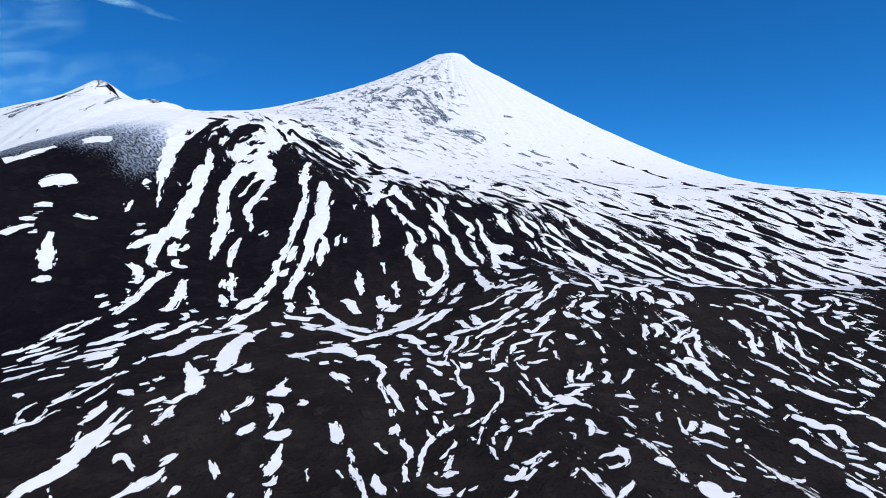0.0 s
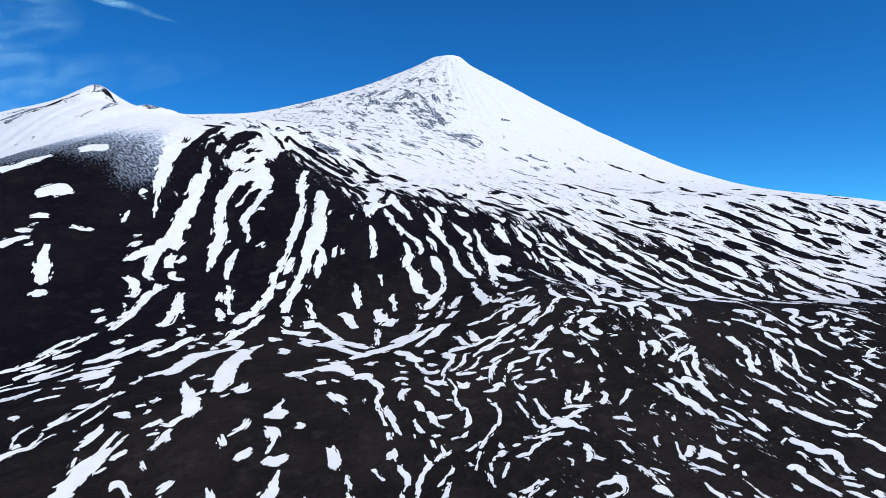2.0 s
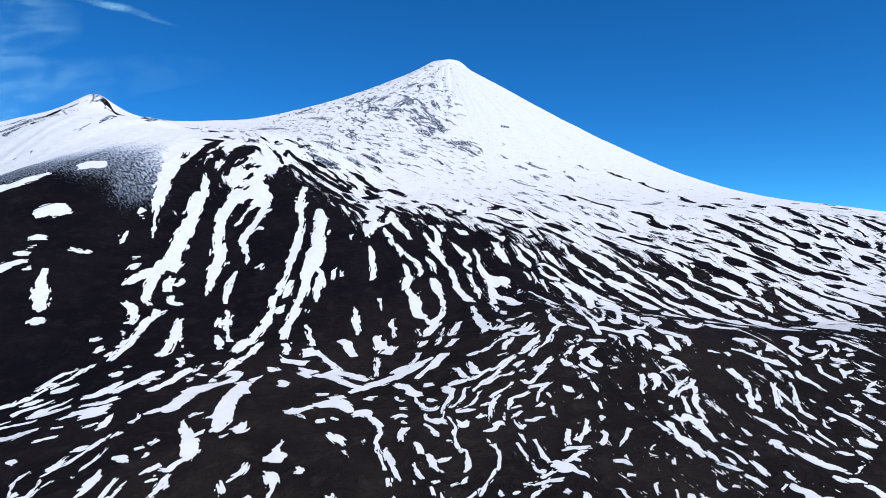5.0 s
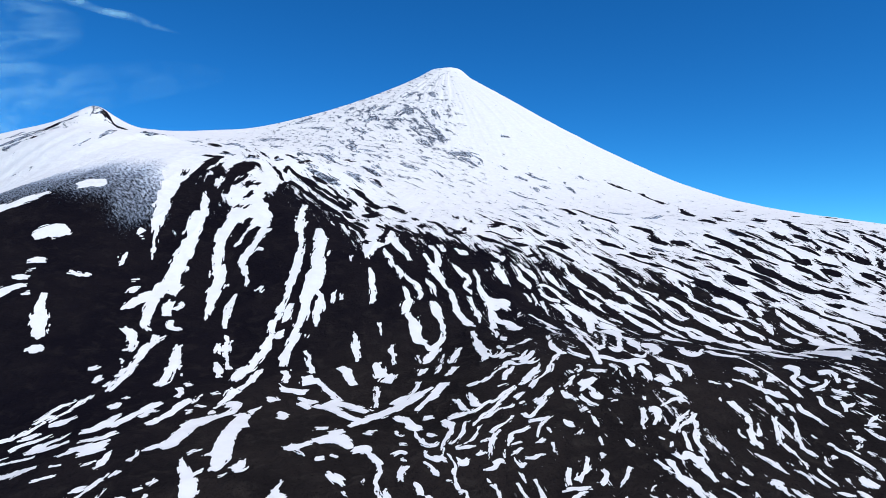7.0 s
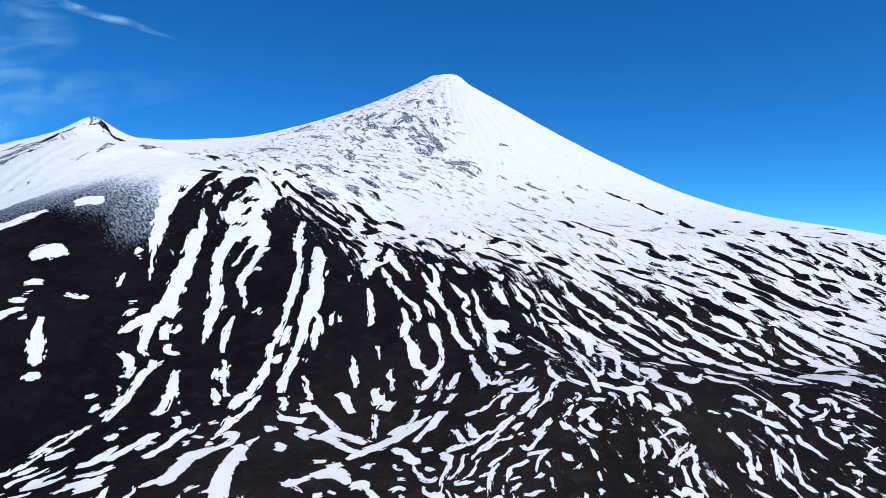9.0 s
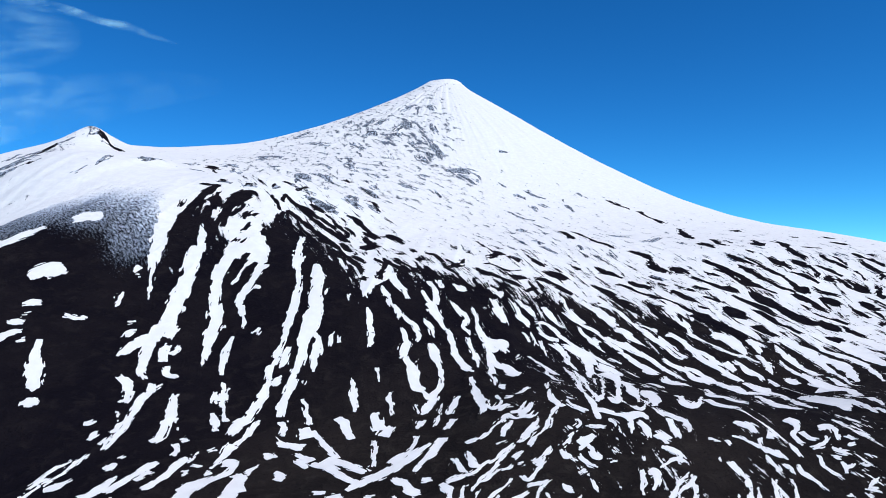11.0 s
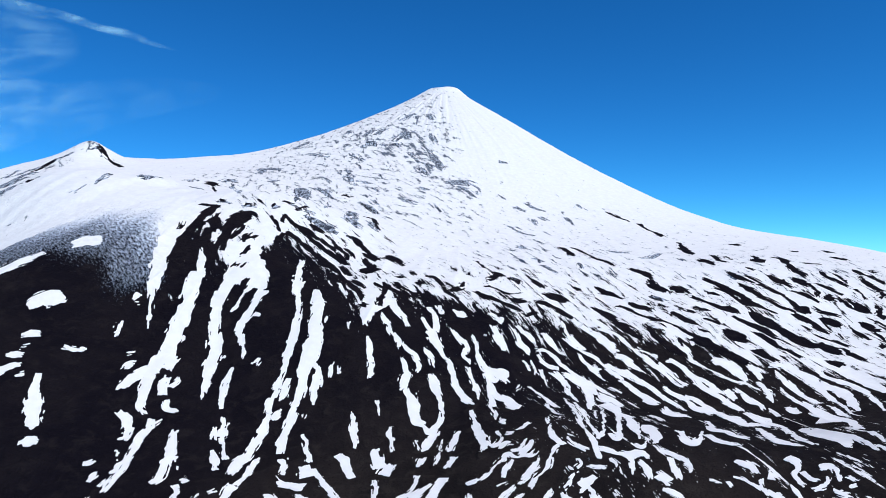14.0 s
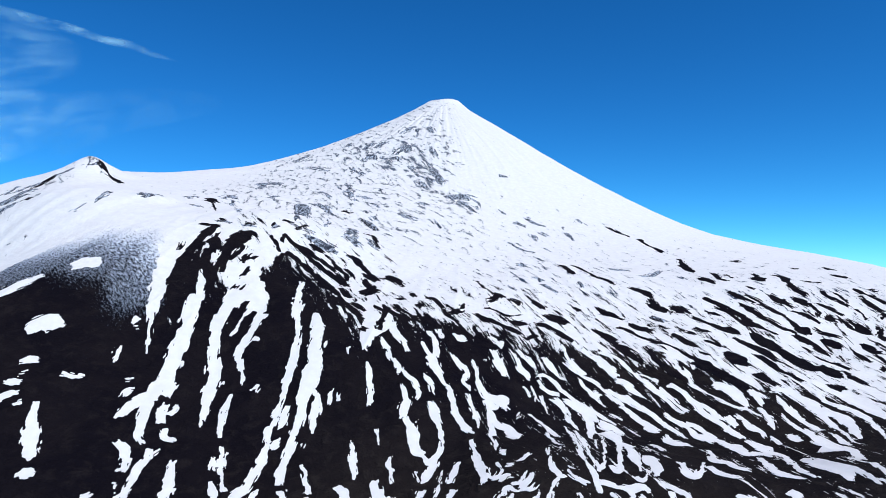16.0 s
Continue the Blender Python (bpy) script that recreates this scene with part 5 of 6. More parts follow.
snow_streak((44, 675, 6), (50, 676, 7), (55, 679, 6), (60, 688, 7), (64, 689, 7))
snow_streak((45, 663, 2), (46, 654, 2))
snow_streak((51, 648, 6), (54, 640, 5), (55, 631, 5), (53, 614, 4), (49, 600, 4), (44, 588, 3), (40, 580, 3), (35, 570, 5), (32, 562, 5))
snow_streak((6, 702, 3), (9, 692, 3), (13, 681, 3), (12, 669, 3), (12, 655, 3), (15, 643, 3))
snow_streak((7, 655, 6), (2, 654, 6))
snow_streak((15, 695, 3), (21, 686, 6), (26, 692, 4))
snow_streak((17, 636, 6), (23, 637, 5), (24, 625, 4), (24, 609, 6), (20, 602, 3))
snow_streak((71, 710, 2), (74, 724, 4), (79, 740, 4), (86, 747, 5), (95, 751, 4), (102, 757, 3))
snow_streak((75, 721, 4), (82, 725, 3), (87, 727, 3))
snow_streak((77, 703, 4), (83, 711, 5), (88, 715, 4))
snow_streak((68, 710, 2), (68, 695, 2))
snow_streak((77, 699, 2), (79, 688, 4), (83, 679, 7), (88, 684, 3))
snow_streak((81, 668, 4), (83, 661, 4), (84, 652, 2))
snow_streak((76, 649, 2), (79, 634, 3), (83, 621, 3), (86, 611, 2))
snow_streak((94, 655, 2), (97, 640, 3), (99, 627, 4), (102, 616, 3))
snow_streak((99, 787, 5), (105, 780, 8), (113, 787, 5), (120, 797, 4), (128, 809, 4))
snow_streak((104, 770, 5), (115, 772, 5), (124, 773, 4))
snow_streak((117, 813, 6), (126, 817, 7), (135, 826, 5), (143, 839, 4))
snow_streak((108, 738, 2), (111, 750, 3), (117, 764, 4), (123, 771, 4), (130, 776, 3))
snow_streak((107, 724, 4), (114, 731, 4))
snow_streak((91, 696, 5), (97, 696, 6), (106, 701, 4), (110, 701, 5))
snow_streak((125, 752, 5), (127, 746, 5))
snow_streak((-54, 624, 6), (-49, 610, 5), (-44, 598, 4), (-40, 588, 2))
snow_streak((-58, 612, 3), (-54, 599, 2))
snow_streak((-51, 590, 2), (-49, 581, 2))
snow_streak((-47, 548, 4), (-45, 556, 9), (-42, 550, 4), (-40, 545, 2))
snow_streak((-37, 536, 3), (-35, 528, 5), (-31, 521, 5), (-29, 510, 3), (-31, 498, 2))
snow_streak((-32, 494, 2), (-31, 484, 3), (-29, 470, 3))
snow_streak((-29, 612, 3), (-26, 603, 4), (-23, 595, 4), (-20, 589, 2))
snow_streak((-27, 585, 2), (-26, 579, 2))
snow_streak((-15, 628, 6), (-11, 619, 8), (-7, 607, 7), (-3, 600, 4))
snow_streak((-11, 578, 2), (-9, 570, 4), (-8, 565, 2))
snow_streak((-9, 583, 3), (-3, 587, 3))
snow_streak((-2, 568, 3), (0, 562, 4), (1, 556, 5), (-3, 551, 5), (-6, 544, 4))
snow_streak((3, 555, 3), (8, 561, 3))
snow_streak((8, 580, 3), (14, 583, 3), (19, 586, 4), (22, 591, 2))
snow_streak((-17, 552, 2), (-14, 543, 2))
snow_streak((-10, 541, 5), (-15, 530, 5), (-18, 521, 4), (-19, 511, 4), (-20, 501, 4), (-21, 492, 3), (-21, 479, 2))
snow_streak((8, 536, 3), (6, 528, 3), (2, 521, 2), (-1, 511, 2), (-4, 506, 2))
snow_streak((5, 511, 3), (3, 502, 5), (2, 493, 5), (0, 486, 3))
snow_streak((-1, 474, 5), (2, 477, 8), (5, 480, 8), (8, 480, 4))
snow_streak((-8, 482, 2), (-7, 480, 2))
snow_streak((32, 555, 3), (30, 546, 3), (27, 534, 2), (26, 528, 2))
snow_streak((29, 568, 4), (25, 563, 4), (21, 560, 4))
snow_streak((21, 537, 3), (23, 535, 3))
snow_streak((49, 568, 4), (52, 562, 5))
snow_streak((65, 566, 4), (62, 563, 4))
snow_streak((42, 541, 3), (44, 547, 5), (49, 550, 7), (51, 553, 7), (54, 552, 3))
snow_streak((37, 523, 3), (38, 510, 4), (39, 497, 2))
snow_streak((39, 536, 2), (39, 526, 2))
snow_streak((54, 533, 3), (51, 524, 3), (48, 515, 3), (46, 505, 2))
snow_streak((50, 483, 3), (52, 480, 5), (53, 475, 3))
snow_streak((44, 466, 6), (48, 462, 9), (52, 464, 6), (56, 469, 5), (60, 476, 4))
snow_streak((60, 484, 4), (63, 486, 5), (68, 491, 4), (75, 499, 3))
snow_streak((81, 501, 2), (74, 493, 2), (69, 485, 2), (63, 476, 2))
snow_streak((67, 474, 3), (63, 467, 4), (57, 460, 3))
snow_streak((62, 542, 4), (69, 545, 6), (74, 548, 4), (80, 559, 3), (87, 567, 3), (95, 575, 4))
snow_streak((74, 576, 5), (80, 576, 4), (88, 579, 5), (98, 584, 5))
snow_streak((71, 540, 4), (73, 537, 4))
snow_streak((87, 608, 3), (89, 599, 5), (94, 597, 9))
snow_streak((156, 828, 6), (158, 817, 12), (163, 818, 8), (169, 810, 5))
snow_streak((175, 821, 6), (178, 812, 7), (185, 804, 8), (192, 799, 7))
snow_streak((179, 833, 7), (187, 841, 8), (194, 838, 7), (195, 824, 9), (198, 816, 14), (202, 825, 4))
snow_streak((222, 831, 6), (225, 823, 7))
snow_streak((214, 808, 5), (219, 808, 5))
snow_streak((174, 793, 7), (176, 794, 7))
snow_streak((146, 766, 5), (150, 759, 12), (155, 757, 7))
snow_streak((155, 738, 5), (162, 747, 3))
snow_streak((182, 776, 3), (182, 766, 7), (184, 755, 5))
snow_streak((178, 732, 3), (178, 721, 3))
snow_streak((174, 701, 6), (176, 701, 5))
snow_streak((133, 746, 2), (132, 729, 2))
snow_streak((125, 722, 2), (124, 709, 3), (126, 704, 2))
snow_streak((123, 804, 8), (131, 816, 4))
snow_streak((257, 817, 3), (255, 809, 3))
snow_streak((246, 791, 5), (243, 775, 7), (236, 757, 6), (235, 748, 4))
snow_streak((251, 780, 5), (263, 790, 12), (258, 771, 7), (250, 755, 4))
snow_streak((271, 797, 4), (283, 807, 4), (296, 816, 5), (304, 814, 14), (309, 810, 9))
snow_streak((291, 839, 10), (298, 834, 13), (306, 828, 10), (309, 818, 6))
snow_streak((266, 743, 5), (275, 757, 5), (286, 774, 5), (296, 783, 5), (307, 795, 4))
snow_streak((273, 746, 4), (285, 761, 5), (296, 771, 5), (308, 785, 5))
snow_streak((304, 776, 6), (298, 753, 6), (290, 735, 7), (288, 717, 4), (287, 699, 4))
snow_streak((280, 743, 4), (277, 724, 5), (274, 710, 5))
snow_streak((254, 701, 6), (259, 695, 7), (269, 700, 12), (272, 690, 11), (276, 679, 10), (278, 668, 6))
snow_streak((240, 693, 5), (243, 685, 8), (245, 674, 7), (247, 662, 11), (252, 654, 12), (255, 643, 9), (258, 632, 5))
snow_streak((221, 706, 2), (225, 699, 3), (229, 690, 3), (234, 680, 4), (239, 669, 5))
snow_streak((210, 729, 3), (212, 719, 3))
snow_streak((257, 721, 3), (255, 715, 3))
snow_streak((248, 730, 4), (250, 728, 4))
snow_streak((179, 646, 2), (186, 655, 4), (192, 666, 4), (198, 678, 3))
snow_streak((161, 653, 6), (167, 660, 5), (171, 670, 4), (169, 676, 4))
snow_streak((202, 633, 3), (205, 628, 6), (210, 627, 6))
snow_streak((208, 641, 5), (215, 651, 3))
snow_streak((224, 624, 2), (222, 615, 2))
snow_streak((167, 618, 4), (174, 619, 8), (177, 615, 7), (178, 610, 3))
snow_streak((179, 629, 3), (178, 622, 4))
snow_streak((158, 697, 5), (153, 682, 6), (146, 667, 7), (138, 656, 8))
snow_streak((133, 675, 4), (128, 656, 5), (127, 644, 3))
snow_streak((120, 636, 4), (129, 639, 6), (137, 640, 7), (147, 642, 4))
snow_streak((116, 616, 6), (123, 618, 6), (132, 628, 6), (141, 636, 4))
snow_streak((97, 636, 2), (98, 624, 3), (102, 616, 4), (110, 615, 6))
snow_streak((104, 609, 7), (111, 608, 15), (115, 605, 18), (121, 607, 9), (126, 598, 6), (130, 594, 7), (133, 587, 4))
snow_streak((90, 587, 5), (98, 593, 5), (105, 600, 7))
snow_streak((88, 574, 3), (96, 581, 4), (104, 582, 7), (110, 583, 5))
snow_streak((127, 620, 7), (131, 617, 4))
snow_streak((108, 563, 7), (111, 559, 6))
snow_streak((124, 559, 3), (124, 551, 5), (124, 540, 6), (121, 530, 4))
snow_streak((127, 535, 7), (130, 533, 5), (132, 531, 4))
snow_streak((105, 535, 2), (108, 531, 2), (106, 524, 2))
snow_streak((173, 594, 5), (177, 593, 5))
snow_streak((156, 564, 3), (158, 555, 3), (159, 547, 3), (161, 540, 2))
snow_streak((150, 527, 3), (152, 524, 3))
snow_streak((191, 575, 3), (189, 565, 4), (188, 556, 2))
snow_streak((206, 564, 2), (202, 549, 3), (200, 538, 4), (200, 530, 3))
snow_streak((204, 536, 3), (209, 543, 4), (216, 557, 5), (214, 547, 3))
snow_streak((216, 536, 4), (224, 546, 6), (230, 551, 8))
snow_streak((204, 524, 3), (208, 520, 3), (213, 516, 4))
snow_streak((201, 514, 5), (203, 514, 5))
snow_streak((168, 514, 3), (173, 510, 4), (177, 506, 4))
snow_streak((162, 486, 7), (165, 483, 10), (168, 478, 6), (169, 475, 3))
snow_streak((117, 487, 2), (122, 491, 3), (127, 492, 5), (132, 494, 5), (138, 499, 10), (138, 490, 5), (136, 480, 4), (132, 476, 3))
snow_streak((130, 477, 2), (127, 474, 2), (122, 473, 3))
snow_streak((111, 482, 3), (113, 481, 3))
snow_streak((91, 461, 2), (95, 467, 3), (98, 473, 2))
snow_streak((79, 479, 2), (84, 483, 2))
snow_streak((75, 495, 3), (81, 501, 3))
snow_streak((172, 464, 3), (171, 458, 3), (171, 454, 2))
snow_streak((360, 858, 5), (369, 857, 5))
snow_streak((381, 854, 7), (382, 849, 7))
snow_streak((353, 819, 4), (353, 814, 3))
snow_streak((365, 810, 9), (367, 802, 12), (369, 791, 9), (371, 782, 7), (369, 769, 7))
snow_streak((369, 770, 3), (360, 748, 5), (356, 733, 8), (357, 725, 8), (357, 718, 4))
snow_streak((377, 769, 4), (372, 753, 3), (366, 742, 3))
snow_streak((345, 751, 4), (345, 743, 5), (346, 736, 4))
snow_streak((404, 780, 5), (399, 766, 7), (391, 746, 7), (384, 727, 5), (384, 718, 5), (386, 711, 6))
snow_streak((425, 779, 2), (419, 763, 4), (412, 745, 6), (409, 733, 5), (407, 723, 4))
snow_streak((418, 825, 6), (418, 812, 8), (419, 800, 8), (417, 790, 4), (419, 784, 5))
snow_streak((427, 839, 9), (431, 829, 14), (437, 823, 10), (439, 818, 4))
snow_streak((428, 863, 5), (423, 844, 7), (422, 829, 5))
snow_streak((444, 869, 17), (447, 867, 15))
snow_streak((432, 807, 7), (435, 800, 9), (435, 790, 6))
snow_streak((446, 804, 4), (445, 793, 8), (449, 786, 10), (453, 780, 7), (456, 770, 4), (459, 763, 3))
snow_streak((465, 854, 4), (461, 836, 6), (461, 826, 6))
snow_streak((496, 918, 20), (500, 911, 16), (494, 892, 6), (482, 879, 5), (478, 862, 8), (481, 856, 9))
snow_streak((416, 905, 12), (424, 896, 20), (430, 888, 18), (429, 878, 7))
snow_streak((396, 868, 6), (405, 864, 8), (412, 854, 7), (417, 845, 5))
snow_streak((495, 880, 7), (497, 868, 9), (503, 861, 10))
snow_streak((490, 846, 7), (499, 848, 8), (510, 853, 5), (520, 864, 4))
snow_streak((522, 883, 6), (535, 893, 15), (540, 888, 10), (535, 871, 5), (532, 858, 5))
snow_streak((512, 838, 9), (518, 833, 12), (526, 831, 10))
snow_streak((487, 827, 4), (480, 812, 5), (482, 804, 7), (486, 795, 6), (490, 787, 3))
snow_streak((503, 824, 7), (509, 821, 8))
snow_streak((508, 814, 6), (505, 804, 8), (501, 794, 5))
snow_streak((510, 803, 4), (515, 805, 4), (523, 811, 3))
snow_streak((547, 864, 9), (550, 857, 7))
snow_streak((537, 844, 5), (546, 847, 5))
snow_streak((548, 826, 5), (551, 819, 6))
snow_streak((530, 805, 4), (537, 806, 6))
snow_streak((504, 769, 4), (512, 766, 7), (519, 764, 8))
snow_streak((515, 772, 5), (525, 779, 6), (534, 785, 4))
snow_streak((504, 760, 3), (506, 748, 5), (509, 738, 6))
snow_streak((479, 745, 7), (483, 743, 11), (485, 738, 4), (472, 726, 3), (464, 721, 2))
snow_streak((476, 756, 4), (483, 758, 4))
snow_streak((430, 744, 5), (431, 741, 5))
snow_streak((441, 729, 4), (444, 723, 4), (447, 716, 6), (453, 711, 7), (457, 703, 9), (461, 696, 8), (464, 688, 5))
snow_streak((461, 719, 3), (465, 715, 4))
snow_streak((479, 718, 5), (481, 715, 5))
snow_streak((421, 706, 2), (418, 696, 3), (418, 688, 3))
snow_streak((426, 703, 3), (432, 707, 3))
snow_streak((388, 711, 4), (389, 701, 6), (389, 692, 5), (388, 681, 3))
snow_streak((405, 722, 5), (409, 717, 8), (412, 709, 8))
snow_streak((344, 708, 4), (349, 700, 6), (353, 693, 7), (356, 684, 8), (359, 672, 5))
snow_streak((372, 691, 4), (372, 687, 4))
snow_streak((374, 677, 3), (377, 666, 4), (379, 656, 3))
snow_streak((401, 683, 4), (401, 673, 6), (405, 665, 6), (407, 659, 4))
snow_streak((385, 670, 3), (387, 659, 5), (392, 650, 4))
snow_streak((334, 651, 4), (340, 653, 8), (343, 644, 6))
snow_streak((319, 685, 2), (321, 673, 3), (322, 666, 2))
snow_streak((293, 670, 3), (295, 662, 3))
snow_streak((302, 657, 4), (307, 651, 4))
snow_streak((279, 695, 6), (278, 682, 7), (279, 668, 6), (280, 659, 3))
snow_streak((285, 706, 3), (286, 693, 2))
snow_streak((440, 673, 7), (441, 666, 14), (446, 660, 11))
snow_streak((462, 682, 3), (460, 671, 4))
snow_streak((423, 670, 4), (424, 664, 3))
snow_streak((264, 638, 4), (266, 630, 6), (267, 623, 3))
snow_streak((267, 618, 4), (273, 614, 6), (277, 610, 7), (281, 605, 3))
snow_streak((281, 627, 3), (280, 619, 4))
snow_streak((284, 645, 3), (289, 635, 3), (292, 625, 3), (293, 618, 2))
snow_streak((310, 638, 4), (310, 633, 4))
snow_streak((300, 620, 5), (301, 612, 7), (303, 605, 7), (304, 599, 4))
snow_streak((282, 596, 5), (286, 590, 8), (289, 584, 6), (291, 578, 3))
snow_streak((265, 579, 5), (267, 577, 4))
snow_streak((255, 598, 2), (251, 585, 3), (249, 575, 5), (251, 572, 6))
snow_streak((214, 534, 4), (222, 542, 7), (229, 546, 17), (231, 537, 9), (236, 533, 4))
snow_streak((226, 558, 2), (225, 550, 3))
snow_streak((208, 519, 4), (215, 516, 5), (218, 510, 4), (221, 507, 4))
snow_streak((249, 556, 3), (252, 553, 3))
snow_streak((238, 523, 2), (244, 530, 2))
snow_streak((244, 517, 3), (242, 512, 3))
snow_streak((203, 492, 2), (203, 484, 4), (205, 478, 5), (208, 472, 3))
snow_streak((206, 467, 2), (209, 462, 4), (214, 459, 4))
snow_streak((220, 482, 3), (223, 482, 3))
snow_streak((235, 480, 3), (238, 476, 3))
snow_streak((234, 468, 2), (240, 467, 3))
snow_streak((337, 646, 5), (342, 642, 5), (342, 634, 4))
snow_streak((351, 644, 4), (352, 633, 7), (357, 627, 12), (361, 619, 12), (367, 613, 12), (374, 610, 10), (382, 607, 7))
snow_streak((381, 603, 3), (390, 605, 2), (402, 616, 2), (414, 628, 2), (412, 634, 2))
snow_streak((322, 603, 2), (322, 594, 4), (324, 586, 3))
snow_streak((317, 581, 5), (318, 573, 10), (323, 567, 11), (324, 558, 12), (331, 556, 10), (338, 556, 10), (339, 549, 6), (335, 538, 4), (332, 527, 5), (333, 520, 4))
snow_streak((309, 554, 4), (311, 550, 4), (310, 542, 2), (309, 537, 2))
snow_streak((319, 542, 2), (318, 532, 3), (317, 521, 3))
snow_streak((361, 593, 8), (366, 590, 9), (372, 589, 5), (385, 593, 5), (391, 592, 4))
snow_streak((303, 572, 2), (312, 582, 2))
snow_streak((285, 525, 4), (294, 529, 9), (291, 518, 6), (294, 513, 8), (295, 504, 8), (298, 497, 6), (301, 491, 5), (302, 487, 3))
snow_streak((273, 501, 2), (274, 494, 3), (275, 490, 2))
snow_streak((322, 515, 6), (329, 513, 4))
snow_streak((318, 504, 5), (323, 502, 7), (328, 500, 4))
snow_streak((312, 491, 4), (317, 489, 9), (320, 484, 8), (324, 481, 5))
snow_streak((334, 493, 8), (336, 488, 8))
snow_streak((349, 526, 8), (351, 520, 10), (355, 517, 9))
snow_streak((388, 586, 5), (393, 583, 12), (395, 577, 10), (394, 570, 6))
snow_streak((308, 479, 3), (309, 474, 3))
snow_streak((317, 471, 2), (323, 475, 2))
snow_streak((253, 465, 4), (257, 463, 3), (264, 468, 2))
snow_streak((421, 649, 5), (425, 644, 8), (428, 637, 4))
snow_streak((396, 645, 4), (403, 643, 5), (412, 643, 2))
lava_streak((-1259, 2346, 19), (-1232, 2319, 16), (-1201, 2293, 16), (-1160, 2254, 19), (-1115, 2209, 17))
rimed_streak((-1345, 1942, 46), (-1309, 1927, 59), (-1294, 1938, 47), (-1280, 1960, 36))
rimed_streak((-1318, 1966, 36), (-1323, 2026, 37), (-1312, 2050, 37))
lava_streak((-1328, 2075, 19), (-1348, 2150, 23), (-1353, 2198, 25), (-1351, 2232, 15))
rimed_streak((-1351, 2232, 20), (-1322, 2250, 22), (-1297, 2276, 16), (-1269, 2297, 12), (-1256, 2329, 8))
rimed_streak((-1369, 2054, 25), (-1372, 2114, 26), (-1362, 2157, 20))
rimed_streak((-1285, 1857, 34), (-1275, 1870, 45), (-1256, 1874, 34))
lava_streak((-1236, 1894, 16), (-1218, 1884, 15))
rimed_streak((-976, 1800, 6), (-980, 1853, 13), (-983, 1889, 13))
rimed_streak((-1011, 1751, 9), (-1003, 1770, 12), (-997, 1787, 9))
rimed_streak((-1411, 2050, 25), (-1415, 2095, 24), (-1432, 2162, 15))
rimed_streak((-892, 1885, 11), (-883, 1894, 17), (-869, 1915, 12), (-850, 1930, 12))
lava_streak((-780, 2127, 19), (-778, 2156, 39), (-754, 2128, 13))
rimed_streak((-763, 2229, 21), (-752, 2281, 35), (-724, 2244, 12))
rimed_streak((-772, 2660, 32), (-760, 2745, 50), (-714, 2757, 50))
rimed_streak((-641, 2355, 23), (-623, 2407, 31))
rimed_streak((-771, 1969, 18), (-729, 1928, 18))
rimed_streak((-842, 2102, 19), (-835, 2154, 17))
lava_streak((-597, 1663, 20), (-607, 1609, 25), (-611, 1535, 25), (-600, 1447, 20), (-584, 1362, 10))
lava_streak((-495, 1677, 17), (-521, 1641, 26), (-529, 1593, 24), (-526, 1530, 22), (-520, 1459, 18), (-508, 1390, 12))
lava_streak((-594, 1559, 11), (-582, 1505, 13), (-564, 1436, 15))
snow_streak((-639, 1503, 43), (-624, 1436, 40), (-608, 1374, 34), (-596, 1326, 20), (-584, 1289, 9), (-574, 1260, 6), (-560, 1221, 6))
snow_streak((-528, 1376, 27), (-520, 1336, 30), (-513, 1301, 29), (-508, 1271, 30), (-507, 1239, 31), (-505, 1208, 33), (-501, 1179, 29), (-496, 1145, 26))
snow_streak((-505, 1126, 23), (-518, 1111, 22), (-528, 1091, 20), (-531, 1074, 18), (-530, 1061, 7))
snow_streak((-587, 1545, 13), (-565, 1497, 14), (-536, 1427, 15), (-523, 1394, 19), (-517, 1365, 21))
snow_streak((-509, 1099, 11), (-498, 1076, 14), (-490, 1053, 18), (-484, 1034, 15), (-472, 1021, 7))
snow_streak((-456, 1010, 11), (-453, 994, 13), (-450, 974, 11))
snow_streak((-447, 1005, 9), (-441, 1019, 5))
snow_streak((-483, 1133, 16), (-480, 1149, 11), (-477, 1161, 7))
snow_streak((-474, 1113, 12), (-475, 1096, 14), (-467, 1074, 15))
snow_streak((-455, 1058, 14), (-445, 1045, 13), (-430, 1037, 13))
snow_streak((-461, 1094, 11), (-457, 1107, 12), (-459, 1119, 7))
snow_streak((-563, 1152, 9), (-555, 1156, 6))
snow_streak((-547, 1110, 10), (-547, 1125, 17), (-541, 1128, 11))
snow_streak((-506, 1011, 12), (-492, 1001, 18), (-480, 986, 12), (-477, 970, 11))
snow_streak((-607, 1187, 10), (-608, 1205, 11), (-612, 1219, 6))
snow_streak((-616, 1281, 7), (-613, 1291, 10))
snow_streak((-609, 1272, 8), (-604, 1275, 8))
snow_streak((-452, 985, 15), (-452, 964, 13), (-450, 943, 11), (-447, 919, 9), (-443, 898, 9), (-444, 882, 9), (-444, 864, 11), (-443, 852, 11))
snow_streak((-454, 913, 8), (-452, 895, 6), (-456, 889, 5))
snow_streak((-467, 924, 5), (-467, 930, 6))
snow_streak((-473, 958, 12), (-473, 968, 8), (-475, 982, 8))
snow_streak((-412, 994, 7), (-411, 986, 8), (-405, 966, 12), (-398, 944, 16), (-395, 920, 15), (-390, 901, 12), (-389, 885, 10), (-394, 877, 8))
snow_streak((-388, 936, 9), (-387, 928, 7))
snow_streak((-377, 916, 3), (-374, 907, 2))
snow_streak((-362, 876, 8), (-354, 863, 7), (-355, 851, 6))
snow_streak((-358, 889, 11), (-354, 895, 8))
